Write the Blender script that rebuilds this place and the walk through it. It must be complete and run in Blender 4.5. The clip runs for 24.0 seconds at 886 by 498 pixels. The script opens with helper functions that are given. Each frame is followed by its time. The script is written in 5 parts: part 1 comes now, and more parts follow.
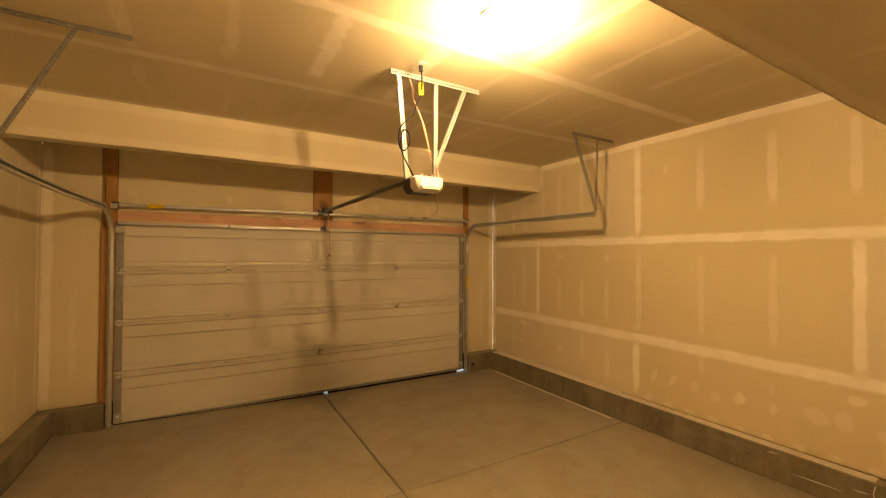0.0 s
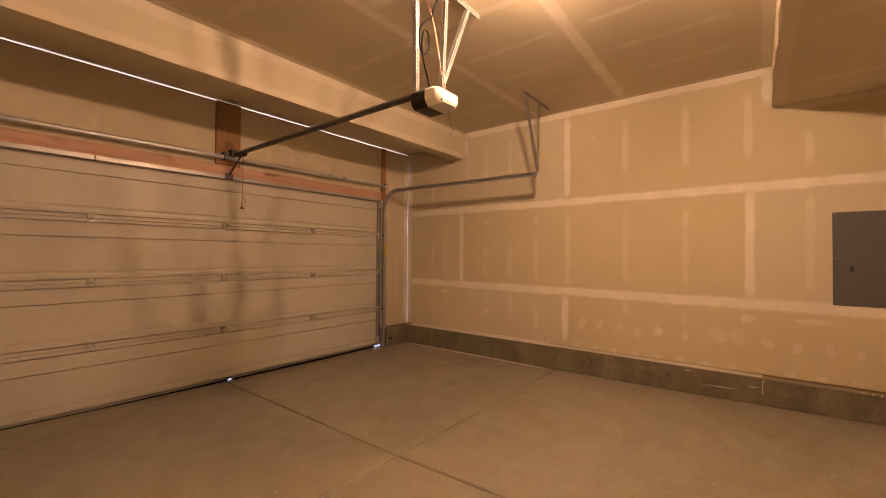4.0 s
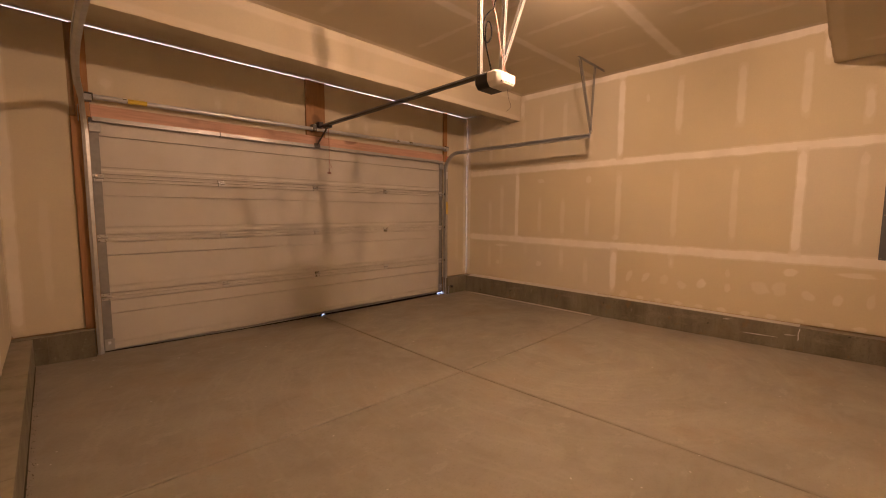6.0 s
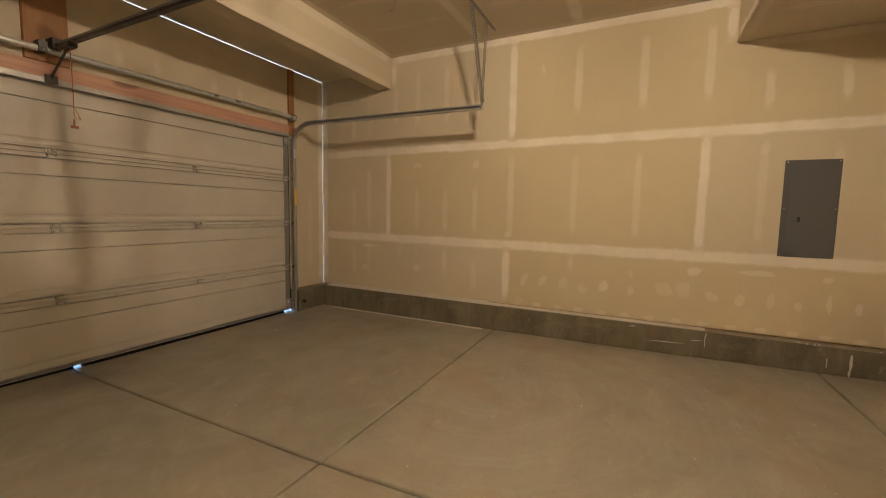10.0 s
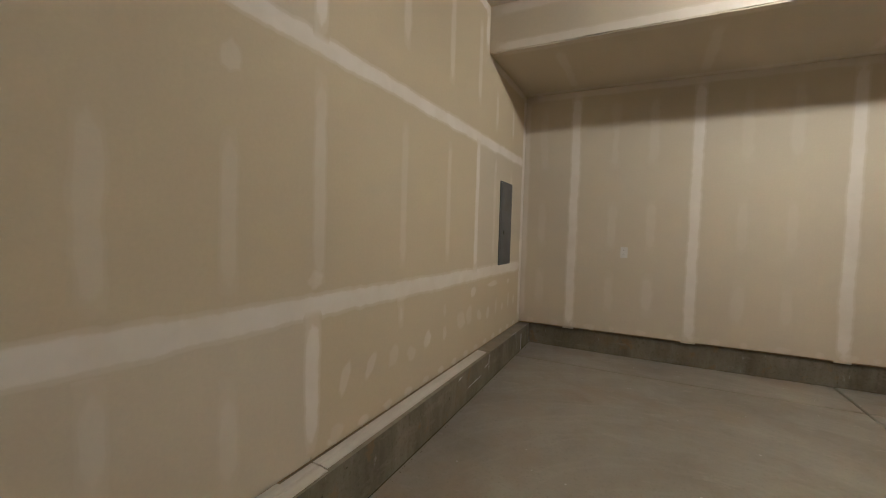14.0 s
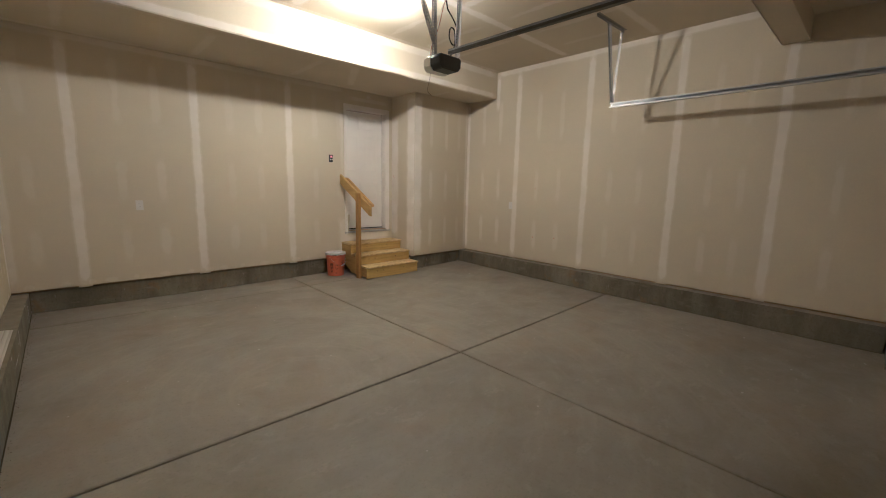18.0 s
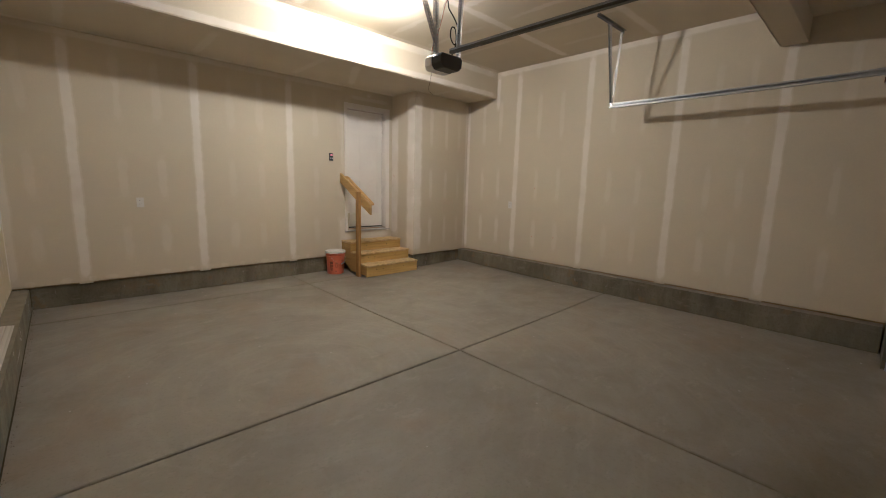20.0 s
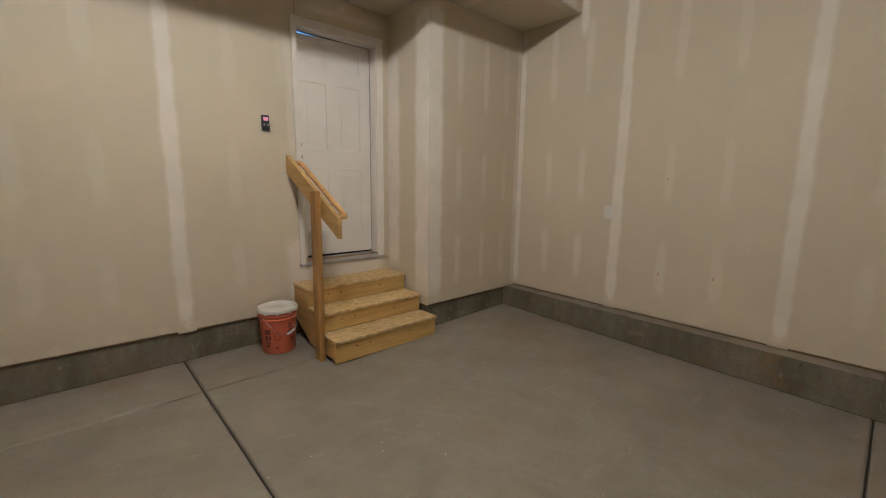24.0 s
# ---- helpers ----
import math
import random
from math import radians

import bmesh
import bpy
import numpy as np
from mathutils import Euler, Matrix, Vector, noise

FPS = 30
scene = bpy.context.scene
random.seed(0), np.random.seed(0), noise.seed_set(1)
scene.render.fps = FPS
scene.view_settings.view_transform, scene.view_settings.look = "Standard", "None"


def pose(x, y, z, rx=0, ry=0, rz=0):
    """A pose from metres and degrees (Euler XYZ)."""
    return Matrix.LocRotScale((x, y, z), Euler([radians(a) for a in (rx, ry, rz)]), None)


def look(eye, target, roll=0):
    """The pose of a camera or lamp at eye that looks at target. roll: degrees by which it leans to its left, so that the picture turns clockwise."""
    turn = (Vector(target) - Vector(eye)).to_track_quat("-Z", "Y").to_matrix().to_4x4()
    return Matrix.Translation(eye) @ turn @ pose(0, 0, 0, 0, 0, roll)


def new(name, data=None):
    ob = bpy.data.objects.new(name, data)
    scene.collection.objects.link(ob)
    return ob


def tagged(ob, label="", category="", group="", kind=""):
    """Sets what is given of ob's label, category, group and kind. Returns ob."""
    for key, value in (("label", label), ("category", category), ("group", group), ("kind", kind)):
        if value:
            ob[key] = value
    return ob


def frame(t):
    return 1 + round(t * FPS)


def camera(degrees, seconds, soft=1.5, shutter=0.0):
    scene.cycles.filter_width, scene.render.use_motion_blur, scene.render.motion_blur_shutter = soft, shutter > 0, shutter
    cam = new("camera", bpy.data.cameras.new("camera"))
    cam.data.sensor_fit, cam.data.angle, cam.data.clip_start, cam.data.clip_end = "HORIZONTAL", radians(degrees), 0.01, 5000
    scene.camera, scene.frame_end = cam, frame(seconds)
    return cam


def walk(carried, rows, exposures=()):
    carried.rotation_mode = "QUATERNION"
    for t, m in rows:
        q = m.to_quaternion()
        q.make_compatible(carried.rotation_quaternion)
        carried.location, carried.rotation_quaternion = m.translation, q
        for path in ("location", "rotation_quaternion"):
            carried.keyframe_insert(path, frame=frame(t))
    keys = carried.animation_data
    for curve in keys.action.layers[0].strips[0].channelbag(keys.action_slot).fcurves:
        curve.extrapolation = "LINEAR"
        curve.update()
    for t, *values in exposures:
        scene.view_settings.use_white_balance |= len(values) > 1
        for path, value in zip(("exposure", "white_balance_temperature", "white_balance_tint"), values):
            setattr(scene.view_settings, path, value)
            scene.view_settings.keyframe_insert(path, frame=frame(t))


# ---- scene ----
cam = camera(95.35, 24.0, soft=1.05)
PATH = [
    (0, (-1.533, -3.119, 1.960), (-0.526, -1.391, 1.991), 0.26),
    (0.5, (-1.553, -3.129, 1.965), (-0.548, -1.403, 2.069), 0.17),
    (1, (-1.544, -3.101, 1.952), (-0.542, -1.370, 1.970), 0.17),
    (1.5, (-1.481, -2.972, 1.895), (-0.468, -1.250, 1.802), 0.11),
    (2, (-1.469, -2.774, 1.781), (-0.469, -1.047, 1.654), 0.10),
    (2.5, (-1.524, -2.543, 1.646), (-0.398, -0.894, 1.533), 0.07),
    (4.5, (-2.506, -2.040, 1.424), (-0.880, -0.875, 1.438), 0.80),
    (5, (-2.691, -2.239, 1.429), (-1.118, -1.016, 1.266), 0.82),
    (5.5, (-2.766, -2.385, 1.413), (-1.250, -1.093, 1.228), 0.51),
    (6, (-2.779, -2.464, 1.437), (-1.390, -1.037, 1.255), 0.32),
    (6.5, (-2.774, -2.496, 1.427), (-1.430, -1.025, 1.247), 0.39),
    (7, (-2.794, -2.524, 1.453), (-1.439, -1.064, 1.272), 0.25),
    (7.5, (-2.766, -2.514, 1.407), (-1.393, -1.069, 1.239), 0.48),
    (8, (-2.700, -2.509, 1.415), (-1.354, -1.041, 1.234), 0.44),
    (8.5, (-2.571, -2.428, 1.344), (-1.267, -0.937, 1.072), 0.85),
    (9, (-2.404, -2.240, 1.374), (-1.090, -0.773, 1.028), 0.60),
    (9.5, (-2.115, -1.917, 1.401), (-0.567, -0.664, 1.218), 0.65),
    (10, (-1.683, -1.488, 1.340), (0.106, -0.612, 1.160), 1.02),
    (10.5, (-1.300, -1.127, 1.263), (0.638, -0.656, 1.122), 1.34),
    (11, (-0.943, -0.732, 1.294), (1.052, -0.609, 1.232), 1.10),
    (11.5, (-0.536, -0.344, 1.331), (1.452, -0.522, 1.207), 1.23),
    (13.5, (1.272, 1.047, 1.347), (2.415, -0.591, 1.259), 1.92),
    (14, (1.648, 1.327, 1.333), (2.539, -0.461, 1.243), 1.64),
    (14.5, (1.926, 1.536, 1.330), (2.575, -0.352, 1.213), 1.88),
    (15, (2.199, 1.726, 1.384), (2.301, -0.265, 1.226), 1.65),
    (15.5, (2.345, 1.892, 1.381), (1.975, -0.064, 1.188), 1.51),
    (16, (2.399, 2.097, 1.365), (1.719, 0.238, 1.076), 1.31),
    (16.5, (2.478, 2.304, 1.421), (1.500, 0.608, 1.014), 1.30),
    (17, (2.464, 2.415, 1.420), (1.291, 0.843, 1.031), 1.30),
    (17.5, (2.467, 2.460, 1.438), (1.187, 0.959, 1.110), 1.28),
    (18, (2.478, 2.507, 1.464), (1.130, 1.062, 1.153), 1.26),
    (18.5, (2.505, 2.527, 1.452), (1.122, 1.113, 1.149), 1.23),
    (20.5, (2.498, 2.500, 1.454), (1.170, 1.042, 1.120), 1.28),
    (21, (2.394, 2.409, 1.385), (1.108, 0.949, 0.921), 1.26),
    (21.5, (2.166, 2.187, 1.383), (0.896, 0.734, 0.859), 1.21),
    (22, (1.904, 1.789, 1.388), (0.616, 0.300, 1.032), 1.11),
    (22.5, (1.547, 1.440, 1.319), (0.095, 0.128, 0.903), 1.34),
    (23, (1.213, 0.903, 1.355), (-0.208, -0.461, 1.008), 0.91),
    (23.5, (0.870, 0.439, 1.367), (-0.452, -1.030, 1.064), 0.81),
    (24, (0.513, -0.031, 1.388), (-0.803, -1.503, 1.067), 0.84),
]
EXPOSURES = [(0.0, 3.61, 7750, 11), (1.0, 3.46, 7500, 18), (2.5, 3.49, 6700, 30), (5.0, 3.50, 5900, 38), (7.0, 3.46, 5530, 34), (8.0, 3.49, 5230, 25), (9.5, 3.46, 4870, 14),
             (11.0, 3.48, 4560, 9), (14.0, 3.19, 3850, 9), (16.0, 3.23, 3830, 9), (17.0, 3.33, 3850, 10), (21.0, 3.31, 3860, 11), (22.0, 3.33, 3860, 11), (24.0, 3.17, 3850, 10)]
walk(cam, [(t, look(eye, target, roll)) for t, eye, target, roll in PATH], EXPOSURES)


# ---- light ----
world = bpy.data.worlds.new("world")
scene.world = world
world.use_nodes = True
sky = world.node_tree.nodes.new("ShaderNodeTexSky")
sky.sky_type, sky.sun_disc = "NISHITA", False
sky.sun_elevation, sky.sun_rotation = radians(48), radians(100)
world.node_tree.links.new(sky.outputs[0], world.node_tree.nodes["Background"].inputs[0])
world.node_tree.nodes["Background"].inputs[1].default_value = 0.15

sun = new("sun", bpy.data.lights.new("sun", "SUN"))
sun.data.energy, sun.data.angle, sun.data.color = 4.5, radians(0.5), (1.0, 0.95, 0.88)
sun.matrix_world = look((9.0, -1.6, 10.0), (0, 0, 0))

BULB_POWER = 150.0
BULB_COLOR = (1.0, 0.645, 0.310)


# ---- materials ----
def nodes_of(name):
    m = bpy.data.materials.new(name)
    m.use_nodes = True
    t = m.node_tree
    return m, t, t.nodes["Principled BSDF"]


def noise_node(t, scale, detail=4.0, rough=0.55, coord=None, stretch=None, kind="Object", curl=0.0):
    tex = t.nodes.new("ShaderNodeTexNoise")
    tex.inputs["Scale"].default_value, tex.inputs["Detail"].default_value = scale, detail
    tex.inputs["Roughness"].default_value, tex.inputs["Distortion"].default_value = rough, curl
    c = t.nodes.new("ShaderNodeTexCoord")
    out = c.outputs[kind]
    if stretch:
        mp = t.nodes.new("ShaderNodeMapping")
        mp.inputs["Scale"].default_value = stretch
        t.links.new(out, mp.inputs[0])
        out = mp.outputs[0]
    t.links.new(out, tex.inputs["Vector"])
    return tex.outputs["Fac"]


def ramp(t, fac, stops):
    r = t.nodes.new("ShaderNodeValToRGB")
    e = r.color_ramp.elements
    while len(e) < len(stops):
        e.new(0.5)
    for el, (p, c) in zip(e, stops):
        el.position, el.color = p, (*c, 1) if len(c) == 3 else c
    t.links.new(fac, r.inputs[0])
    return r.outputs[0]


def mix(t, fac, a, b, mode="MIX"):
    n = t.nodes.new("ShaderNodeMix")
    n.data_type, n.blend_type = "RGBA", mode
    for sock, v in ((n.inputs[0], fac), (n.inputs[6], a), (n.inputs[7], b)):
        if hasattr(v, "is_linked") or hasattr(v, "links"):
            t.links.new(v, sock)
        else:
            sock.default_value = v if isinstance(v, (int, float)) else (*v, 1)
    return n.outputs[2]


def math_node(t, op, a, b=0.5):
    n = t.nodes.new("ShaderNodeMath")
    n.operation = op
    for sock, v in zip(n.inputs, (a, b)):
        if isinstance(v, (int, float)):
            sock.default_value = v
        else:
            t.links.new(v, sock)
    return n.outputs[0]


def bump(t, bsdf, fac, strength=0.2, distance=0.01):
    b = t.nodes.new("ShaderNodeBump")
    b.inputs["Strength"].default_value, b.inputs["Distance"].default_value = strength, distance
    t.links.new(fac, b.inputs["Height"])
    t.links.new(b.outputs[0], bsdf.inputs["Normal"])


def grey(v):
    return (v, v, v)


def scaled(c, k):
    return tuple(x * k for x in c)


TAN, GREY_PAPER = (0.628, 0.546, 0.360), (0.640, 0.572, 0.420)


def paper_colour(t, base):
    """Colour of bare drywall paper, faintly mottled."""
    big = noise_node(t, 0.9, 3, 0.6)
    fine = noise_node(t, 60, 3, 0.7)
    c = mix(t, big, scaled(base, 0.90), scaled(base, 1.08))
    return mix(t, math_node(t, "MULTIPLY", fine, 0.24), c, scaled(base, 0.62))


def paper(name, base):
    """Bare drywall paper: matt, with a fine tooth."""
    m, t, b = nodes_of(name)
    t.links.new(paper_colour(t, base), b.inputs["Base Color"])
    b.inputs["Roughness"].default_value = 0.9
    b.inputs["Specular IOR Level"].default_value = 0.25
    bump(t, b, noise_node(t, 180, 2), 0.10, 0.002)
    return m


def compound(name, base):
    """Joint compound, troweled thin over the paper: it covers by the mesh's feather attribute, ragged at its edges."""
    m, t, b = nodes_of(name)
    a = t.nodes.new("ShaderNodeAttribute")
    a.attribute_name = "feather"
    sep = t.nodes.new("ShaderNodeSeparateColor")
    t.links.new(a.outputs["Color"], sep.inputs[0])
    rag = noise_node(t, 7.5, 6, 0.66)
    streak = noise_node(t, 3.0, 4, 0.6)
    h = math_node(t, "ADD", sep.outputs[0], math_node(t, "MULTIPLY", math_node(t, "SUBTRACT", rag, 0.5), 0.85))
    cover = ramp(t, h, [(0.06, grey(0.0)), (0.18, grey(0.26)), (0.40, grey(0.38)), (0.56, grey(0.92)), (0.75, grey(1.0))])
    cover = math_node(t, "MULTIPLY", cover, math_node(t, "ADD", math_node(t, "MULTIPLY", streak, 0.9), 0.42))
    cover = math_node(t, "MINIMUM", math_node(t, "MULTIPLY", cover, a.outputs["Alpha"]), 1.0)
    own = mix(t, streak, scaled(base, 0.92), scaled(base, 1.04))
    under = mix(t, sep.outputs[1], paper_colour(t, GREY_PAPER), paper_colour(t, TAN))
    under = mix(t, sep.outputs[2], under, own)
    t.links.new(mix(t, cover, under, own), b.inputs["Base Color"])
    b.inputs["Roughness"].default_value = 0.88
    b.inputs["Specular IOR Level"].default_value = 0.25
    bump(t, b, noise_node(t, 180, 2), 0.10, 0.002)
    return m


def concrete_floor():
    """Troweled slab: broad clouds, curved trowel marks, darker blotches, dusty streaks and specks of paint."""
    m, t, b = nodes_of("troweled_concrete")
    big = noise_node(t, 0.6, 5, 0.62)
    swirl = noise_node(t, 1.6, 7, 0.66, stretch=(1.0, 1.45, 1), curl=0.6)
    cross = noise_node(t, 2.0, 6, 0.66, stretch=(1.5, 0.9, 1))
    fine = noise_node(t, 55, 4, 0.7)
    c = ramp(t, big, [(0.30, (0.218, 0.199, 0.156)), (0.50, (0.271, 0.250, 0.200)), (0.72, (0.318, 0.295, 0.238))])
    c = mix(t, ramp(t, swirl, [(0.44, grey(0)), (0.58, grey(0.30)), (0.72, grey(0.55))]), c, (0.328, 0.304, 0.245))
    c = mix(t, ramp(t, cross, [(0.30, grey(0.45)), (0.40, grey(0.18)), (0.48, grey(0))]), c, (0.194, 0.174, 0.135))
    c = mix(t, ramp(t, swirl, [(0.28, grey(0.6)), (0.41, grey(0))]), c, (0.210, 0.192, 0.151))
    rings = t.nodes.new("ShaderNodeTexWave")
    rings.wave_type, rings.rings_direction = "RINGS", "Z"
    for key, v in (("Scale", 1.1), ("Distortion", 3.2), ("Detail", 4.0), ("Detail Scale", 1.4), ("Detail Roughness", 0.65)):
        rings.inputs[key].default_value = v
    at = t.nodes.new("ShaderNodeMapping")
    at.inputs["Location"].default_value = (-1.3, 0.4, 0.0)
    t.links.new(t.nodes.new("ShaderNodeTexCoord").outputs["Object"], at.inputs[0])
    t.links.new(at.outputs[0], rings.inputs["Vector"])
    arcs = math_node(t, "MULTIPLY", ramp(t, rings.outputs["Fac"], [(0.62, grey(0)), (0.86, grey(0.42)), (1.0, grey(0.1))]), ramp(t, big, [(0.40, grey(0.1)), (0.60, grey(1.0))]))
    c = mix(t, arcs, c, (0.345, 0.318, 0.258))
    scuff = noise_node(t, 4.5, 5, 0.70, stretch=(0.8, 1.7, 1))
    c = mix(t, ramp(t, scuff, [(0.60, grey(0)), (0.66, grey(0.42)), (0.74, grey(0.1))]), c, (0.361, 0.332, 0.266))
    rust = noise_node(t, 1.1, 4, 0.6)
    c = mix(t, ramp(t, rust, [(0.52, grey(0)), (0.66, grey(0.48))]), c, (0.278, 0.222, 0.150))
    c = mix(t, ramp(t, fine, [(0.30, grey(0.45)), (0.46, grey(0))]), c, (0.198, 0.178, 0.138))
    dot = noise_node(t, 21.0, 1, 0.3)
    c = mix(t, ramp(t, dot, [(0.815, grey(0)), (0.835, grey(0.9))]), c, (0.52, 0.50, 0.45))
    t.links.new(c, b.inputs["Base Color"])
    t.links.new(ramp(t, swirl, [(0.3, grey(0.66)), (0.7, grey(0.48))]), b.inputs["Roughness"])
    b.inputs["Specular IOR Level"].default_value = 0.38
    bump(t, b, mix(t, 0.35, swirl, fine), 0.12, 0.004)
    return m


def concrete_curb():
    """Formed concrete: blotches, down-runs, voids and a little rust."""
    m, t, b = nodes_of("formed_concrete")
    run = noise_node(t, 2.6, 6, 0.66, stretch=(1.5, 1.5, 0.5))
    fine = noise_node(t, 42, 5, 0.72)
    c = ramp(t, run, [(0.32, (0.092, 0.083, 0.054)), (0.5, (0.155, 0.140, 0.093)), (0.70, (0.236, 0.216, 0.150))])
    smear = noise_node(t, 3.4, 5, 0.7, stretch=(0.7, 0.7, 3.0))
    c = mix(t, ramp(t, smear, [(0.56, grey(0)), (0.66, grey(0.45))]), c, (0.264, 0.236, 0.164))
    c = mix(t, ramp(t, fine, [(0.30, grey(0.55)), (0.48, grey(0))]), c, (0.062, 0.052, 0.034))
    rust = noise_node(t, 1.7, 4, 0.6)
    c = mix(t, ramp(t, rust, [(0.58, grey(0)), (0.72, grey(0.5))]), c, (0.184, 0.124, 0.052))
    spill = noise_node(t, 4.6, 4, 0.65)
    c = mix(t, ramp(t, spill, [(0.60, grey(0)), (0.66, grey(0.55)), (0.76, grey(0.25))]), c, (0.215, 0.128, 0.045))
    pits = noise_node(t, 17.0, 2, 0.4)
    c = mix(t, ramp(t, pits, [(0.225, grey(0.9)), (0.255, grey(0))]), c, (0.030, 0.025, 0.017))
    lime = noise_node(t, 9.0, 5, 0.75, stretch=(1.6, 1.6, 0.6))
    c = mix(t, ramp(t, lime, [(0.63, grey(0)), (0.69, grey(0.55))]), c, (0.340, 0.312, 0.240))
    o = t.nodes.new("ShaderNodeObjectInfo")
    c = mix(t, math_node(t, "MULTIPLY", o.outputs["Random"], 0.30), c, (0.205, 0.184, 0.120))
    g = t.nodes.new("ShaderNodeNewGeometry")
    up = t.nodes.new("ShaderNodeSeparateXYZ")
    t.links.new(g.outputs["Normal"], up.inputs[0])
    # upward faces paler, in uneven patches
    top_mix = math_node(t, "MULTIPLY", math_node(t, "GREATER_THAN", up.outputs[2], 0.8), ramp(t, noise_node(t, 7, 4, 0.6), [(0.3, grey(0.35)), (0.7, grey(0.9))]))
    c = mix(t, top_mix, c, (0.30, 0.265, 0.190))
    t.links.new(c, b.inputs["Base Color"])
    b.inputs["Roughness"].default_value = 0.88
    bump(t, b, mix(t, 0.5, run, fine), 0.4, 0.006)
    return m


def steel(name, base=(0.55, 0.55, 0.54), rough=0.36, metal=0.9):
    m, t, b = nodes_of(name)
    sp = noise_node(t, 22, 4, 0.6)
    c = mix(t, sp, scaled(base, 0.75), scaled(base, 1.12))
    t.links.new(c, b.inputs["Base Color"])
    b.inputs["Metallic"].default_value = metal
    t.links.new(ramp(t, noise_node(t, 9, 4), [(0.3, grey(rough * 0.75)), (0.7, grey(rough * 1.35))]), b.inputs["Roughness"])
    return m


def paint(name, base, rough=0.45, dirt=0.25, dirt_color=(0.30, 0.26, 0.20)):
    m, t, b = nodes_of(name)
    d = noise_node(t, 2.6, 5, 0.65)
    f = noise_node(t, 45, 3)
    c = mix(t, ramp(t, d, [(0.42, grey(0)), (0.85, grey(dirt))]), base, dirt_color)
    c = mix(t, math_node(t, "MULTIPLY", f, 0.08), c, scaled(base, 0.75))
    t.links.new(c, b.inputs["Base Color"])
    t.links.new(ramp(t, d, [(0.3, grey(rough * 0.85)), (0.8, grey(min(1.0, rough * 1.3)))]), b.inputs["Roughness"])
    bump(t, b, f, 0.05, 0.001)
    return m


def wood(name, base, along="Z", knots=0.5, rough=0.62):
    """Sawn softwood: long grain, growth-ring bands, a few knots."""
    m, t, b = nodes_of(name)
    st = {"X": (0.5, 9, 9), "Y": (9, 0.5, 9), "Z": (9, 9, 0.5)}[along]
    grain = noise_node(t, 4.0, 6, 0.6, stretch=st)
    hair = noise_node(t, 24.0, 3, 0.6, stretch=st)
    c = ramp(t, grain, [(0.30, scaled(base, 0.76)), (0.5, base), (0.72, scaled(base, 1.16))])
    c = mix(t, math_node(t, "MULTIPLY", hair, 0.35), c, scaled(base, 0.6))
    kn = noise_node(t, 4.2, 1, 0.3, stretch=tuple(1.0 if s > 1 else 0.55 for s in st))
    c = mix(t, ramp(t, kn, [(0.655, grey(0)), (0.72, grey(knots))]), c, scaled(base, 0.35))
    t.links.new(c, b.inputs["Base Color"])
    b.inputs["Roughness"].default_value = rough
    bump(t, b, grain, 0.12, 0.002)
    return m


def plastic(name, base, rough=0.4, shine=0.5):
    m, t, b = nodes_of(name)
    c = mix(t, noise_node(t, 12, 4), scaled(base, 0.88), scaled(base, 1.06))
    t.links.new(c, b.inputs["Base Color"])
    b.inputs["Roughness"].default_value = rough
    b.inputs["Specular IOR Level"].default_value = shine
    return m


def glow(name, color, strength):
    m, t, b = nodes_of(name)
    b.inputs["Base Color"].default_value = (*color, 1)
    b.inputs["Emission Color"].default_value = (*color, 1)
    b.inputs["Emission Strength"].default_value = strength
    return m


def strand_board():
    m, t, b = nodes_of("strand_board")
    v = t.nodes.new("ShaderNodeTexVoronoi")
    v.inputs["Scale"].default_value = 26
    c0 = t.nodes.new("ShaderNodeTexCoord")
    mp = t.nodes.new("ShaderNodeMapping")
    mp.inputs["Scale"].default_value = (1, 2.6, 1)
    mp.inputs["Rotation"].default_value = (0, 0, 0.4)
    t.links.new(c0.outputs["Object"], mp.inputs[0])
    t.links.new(mp.outputs[0], v.inputs["Vector"])
    c = mix(t, v.outputs["Color"], (0.45, 0.320, 0.095), (0.78, 0.60, 0.235))
    c = mix(t, ramp(t, noise_node(t, 5, 5), [(0.45, grey(0)), (0.75, grey(0.45))]), c, (0.56, 0.49, 0.36))
    t.links.new(c, b.inputs["Base Color"])
    b.inputs["Roughness"].default_value = 0.75
    bump(t, b, v.outputs["Distance"], 0.15, 0.002)
    return m


PAPER_TAN = paper("drywall_paper_tan", TAN)
PAPER_GREY = paper("drywall_paper_grey", GREY_PAPER)
MUD = compound("joint_compound", (0.800, 0.748, 0.655))
FLOOR = concrete_floor()
CURB = concrete_curb()
GALV = steel("galvanised_steel", (0.46, 0.46, 0.455), 0.42, 0.6)
TRACK_STEEL = steel("track_steel", (0.50, 0.50, 0.49), 0.38, 0.65)
STILE = steel("weathered_stile_steel", (0.30, 0.30, 0.29), 0.5, 0.4)
HANGER_STEEL = steel("grey_hanger_steel", (0.29, 0.29, 0.28), 0.46, 0.75)
TUBE_STEEL = steel("blue_silver_tube", (0.66, 0.69, 0.74), 0.34, 0.75)
HINGE = steel("zinc_hinge_plate", (0.62, 0.62, 0.60), 0.30, 0.9)
RAIL_GREY = steel("grey_rail_steel", (0.30, 0.30, 0.29), 0.45, 0.5)
JOINT = plastic("dirty_joint", (0.040, 0.034, 0.026), 0.9)
GALV_DULL = steel("dull_galvanised_steel", (0.46, 0.46, 0.45), 0.55, 0.4)
BRIGHT = steel("bright_plated_steel", (0.68, 0.68, 0.66), 0.24, 0.95)
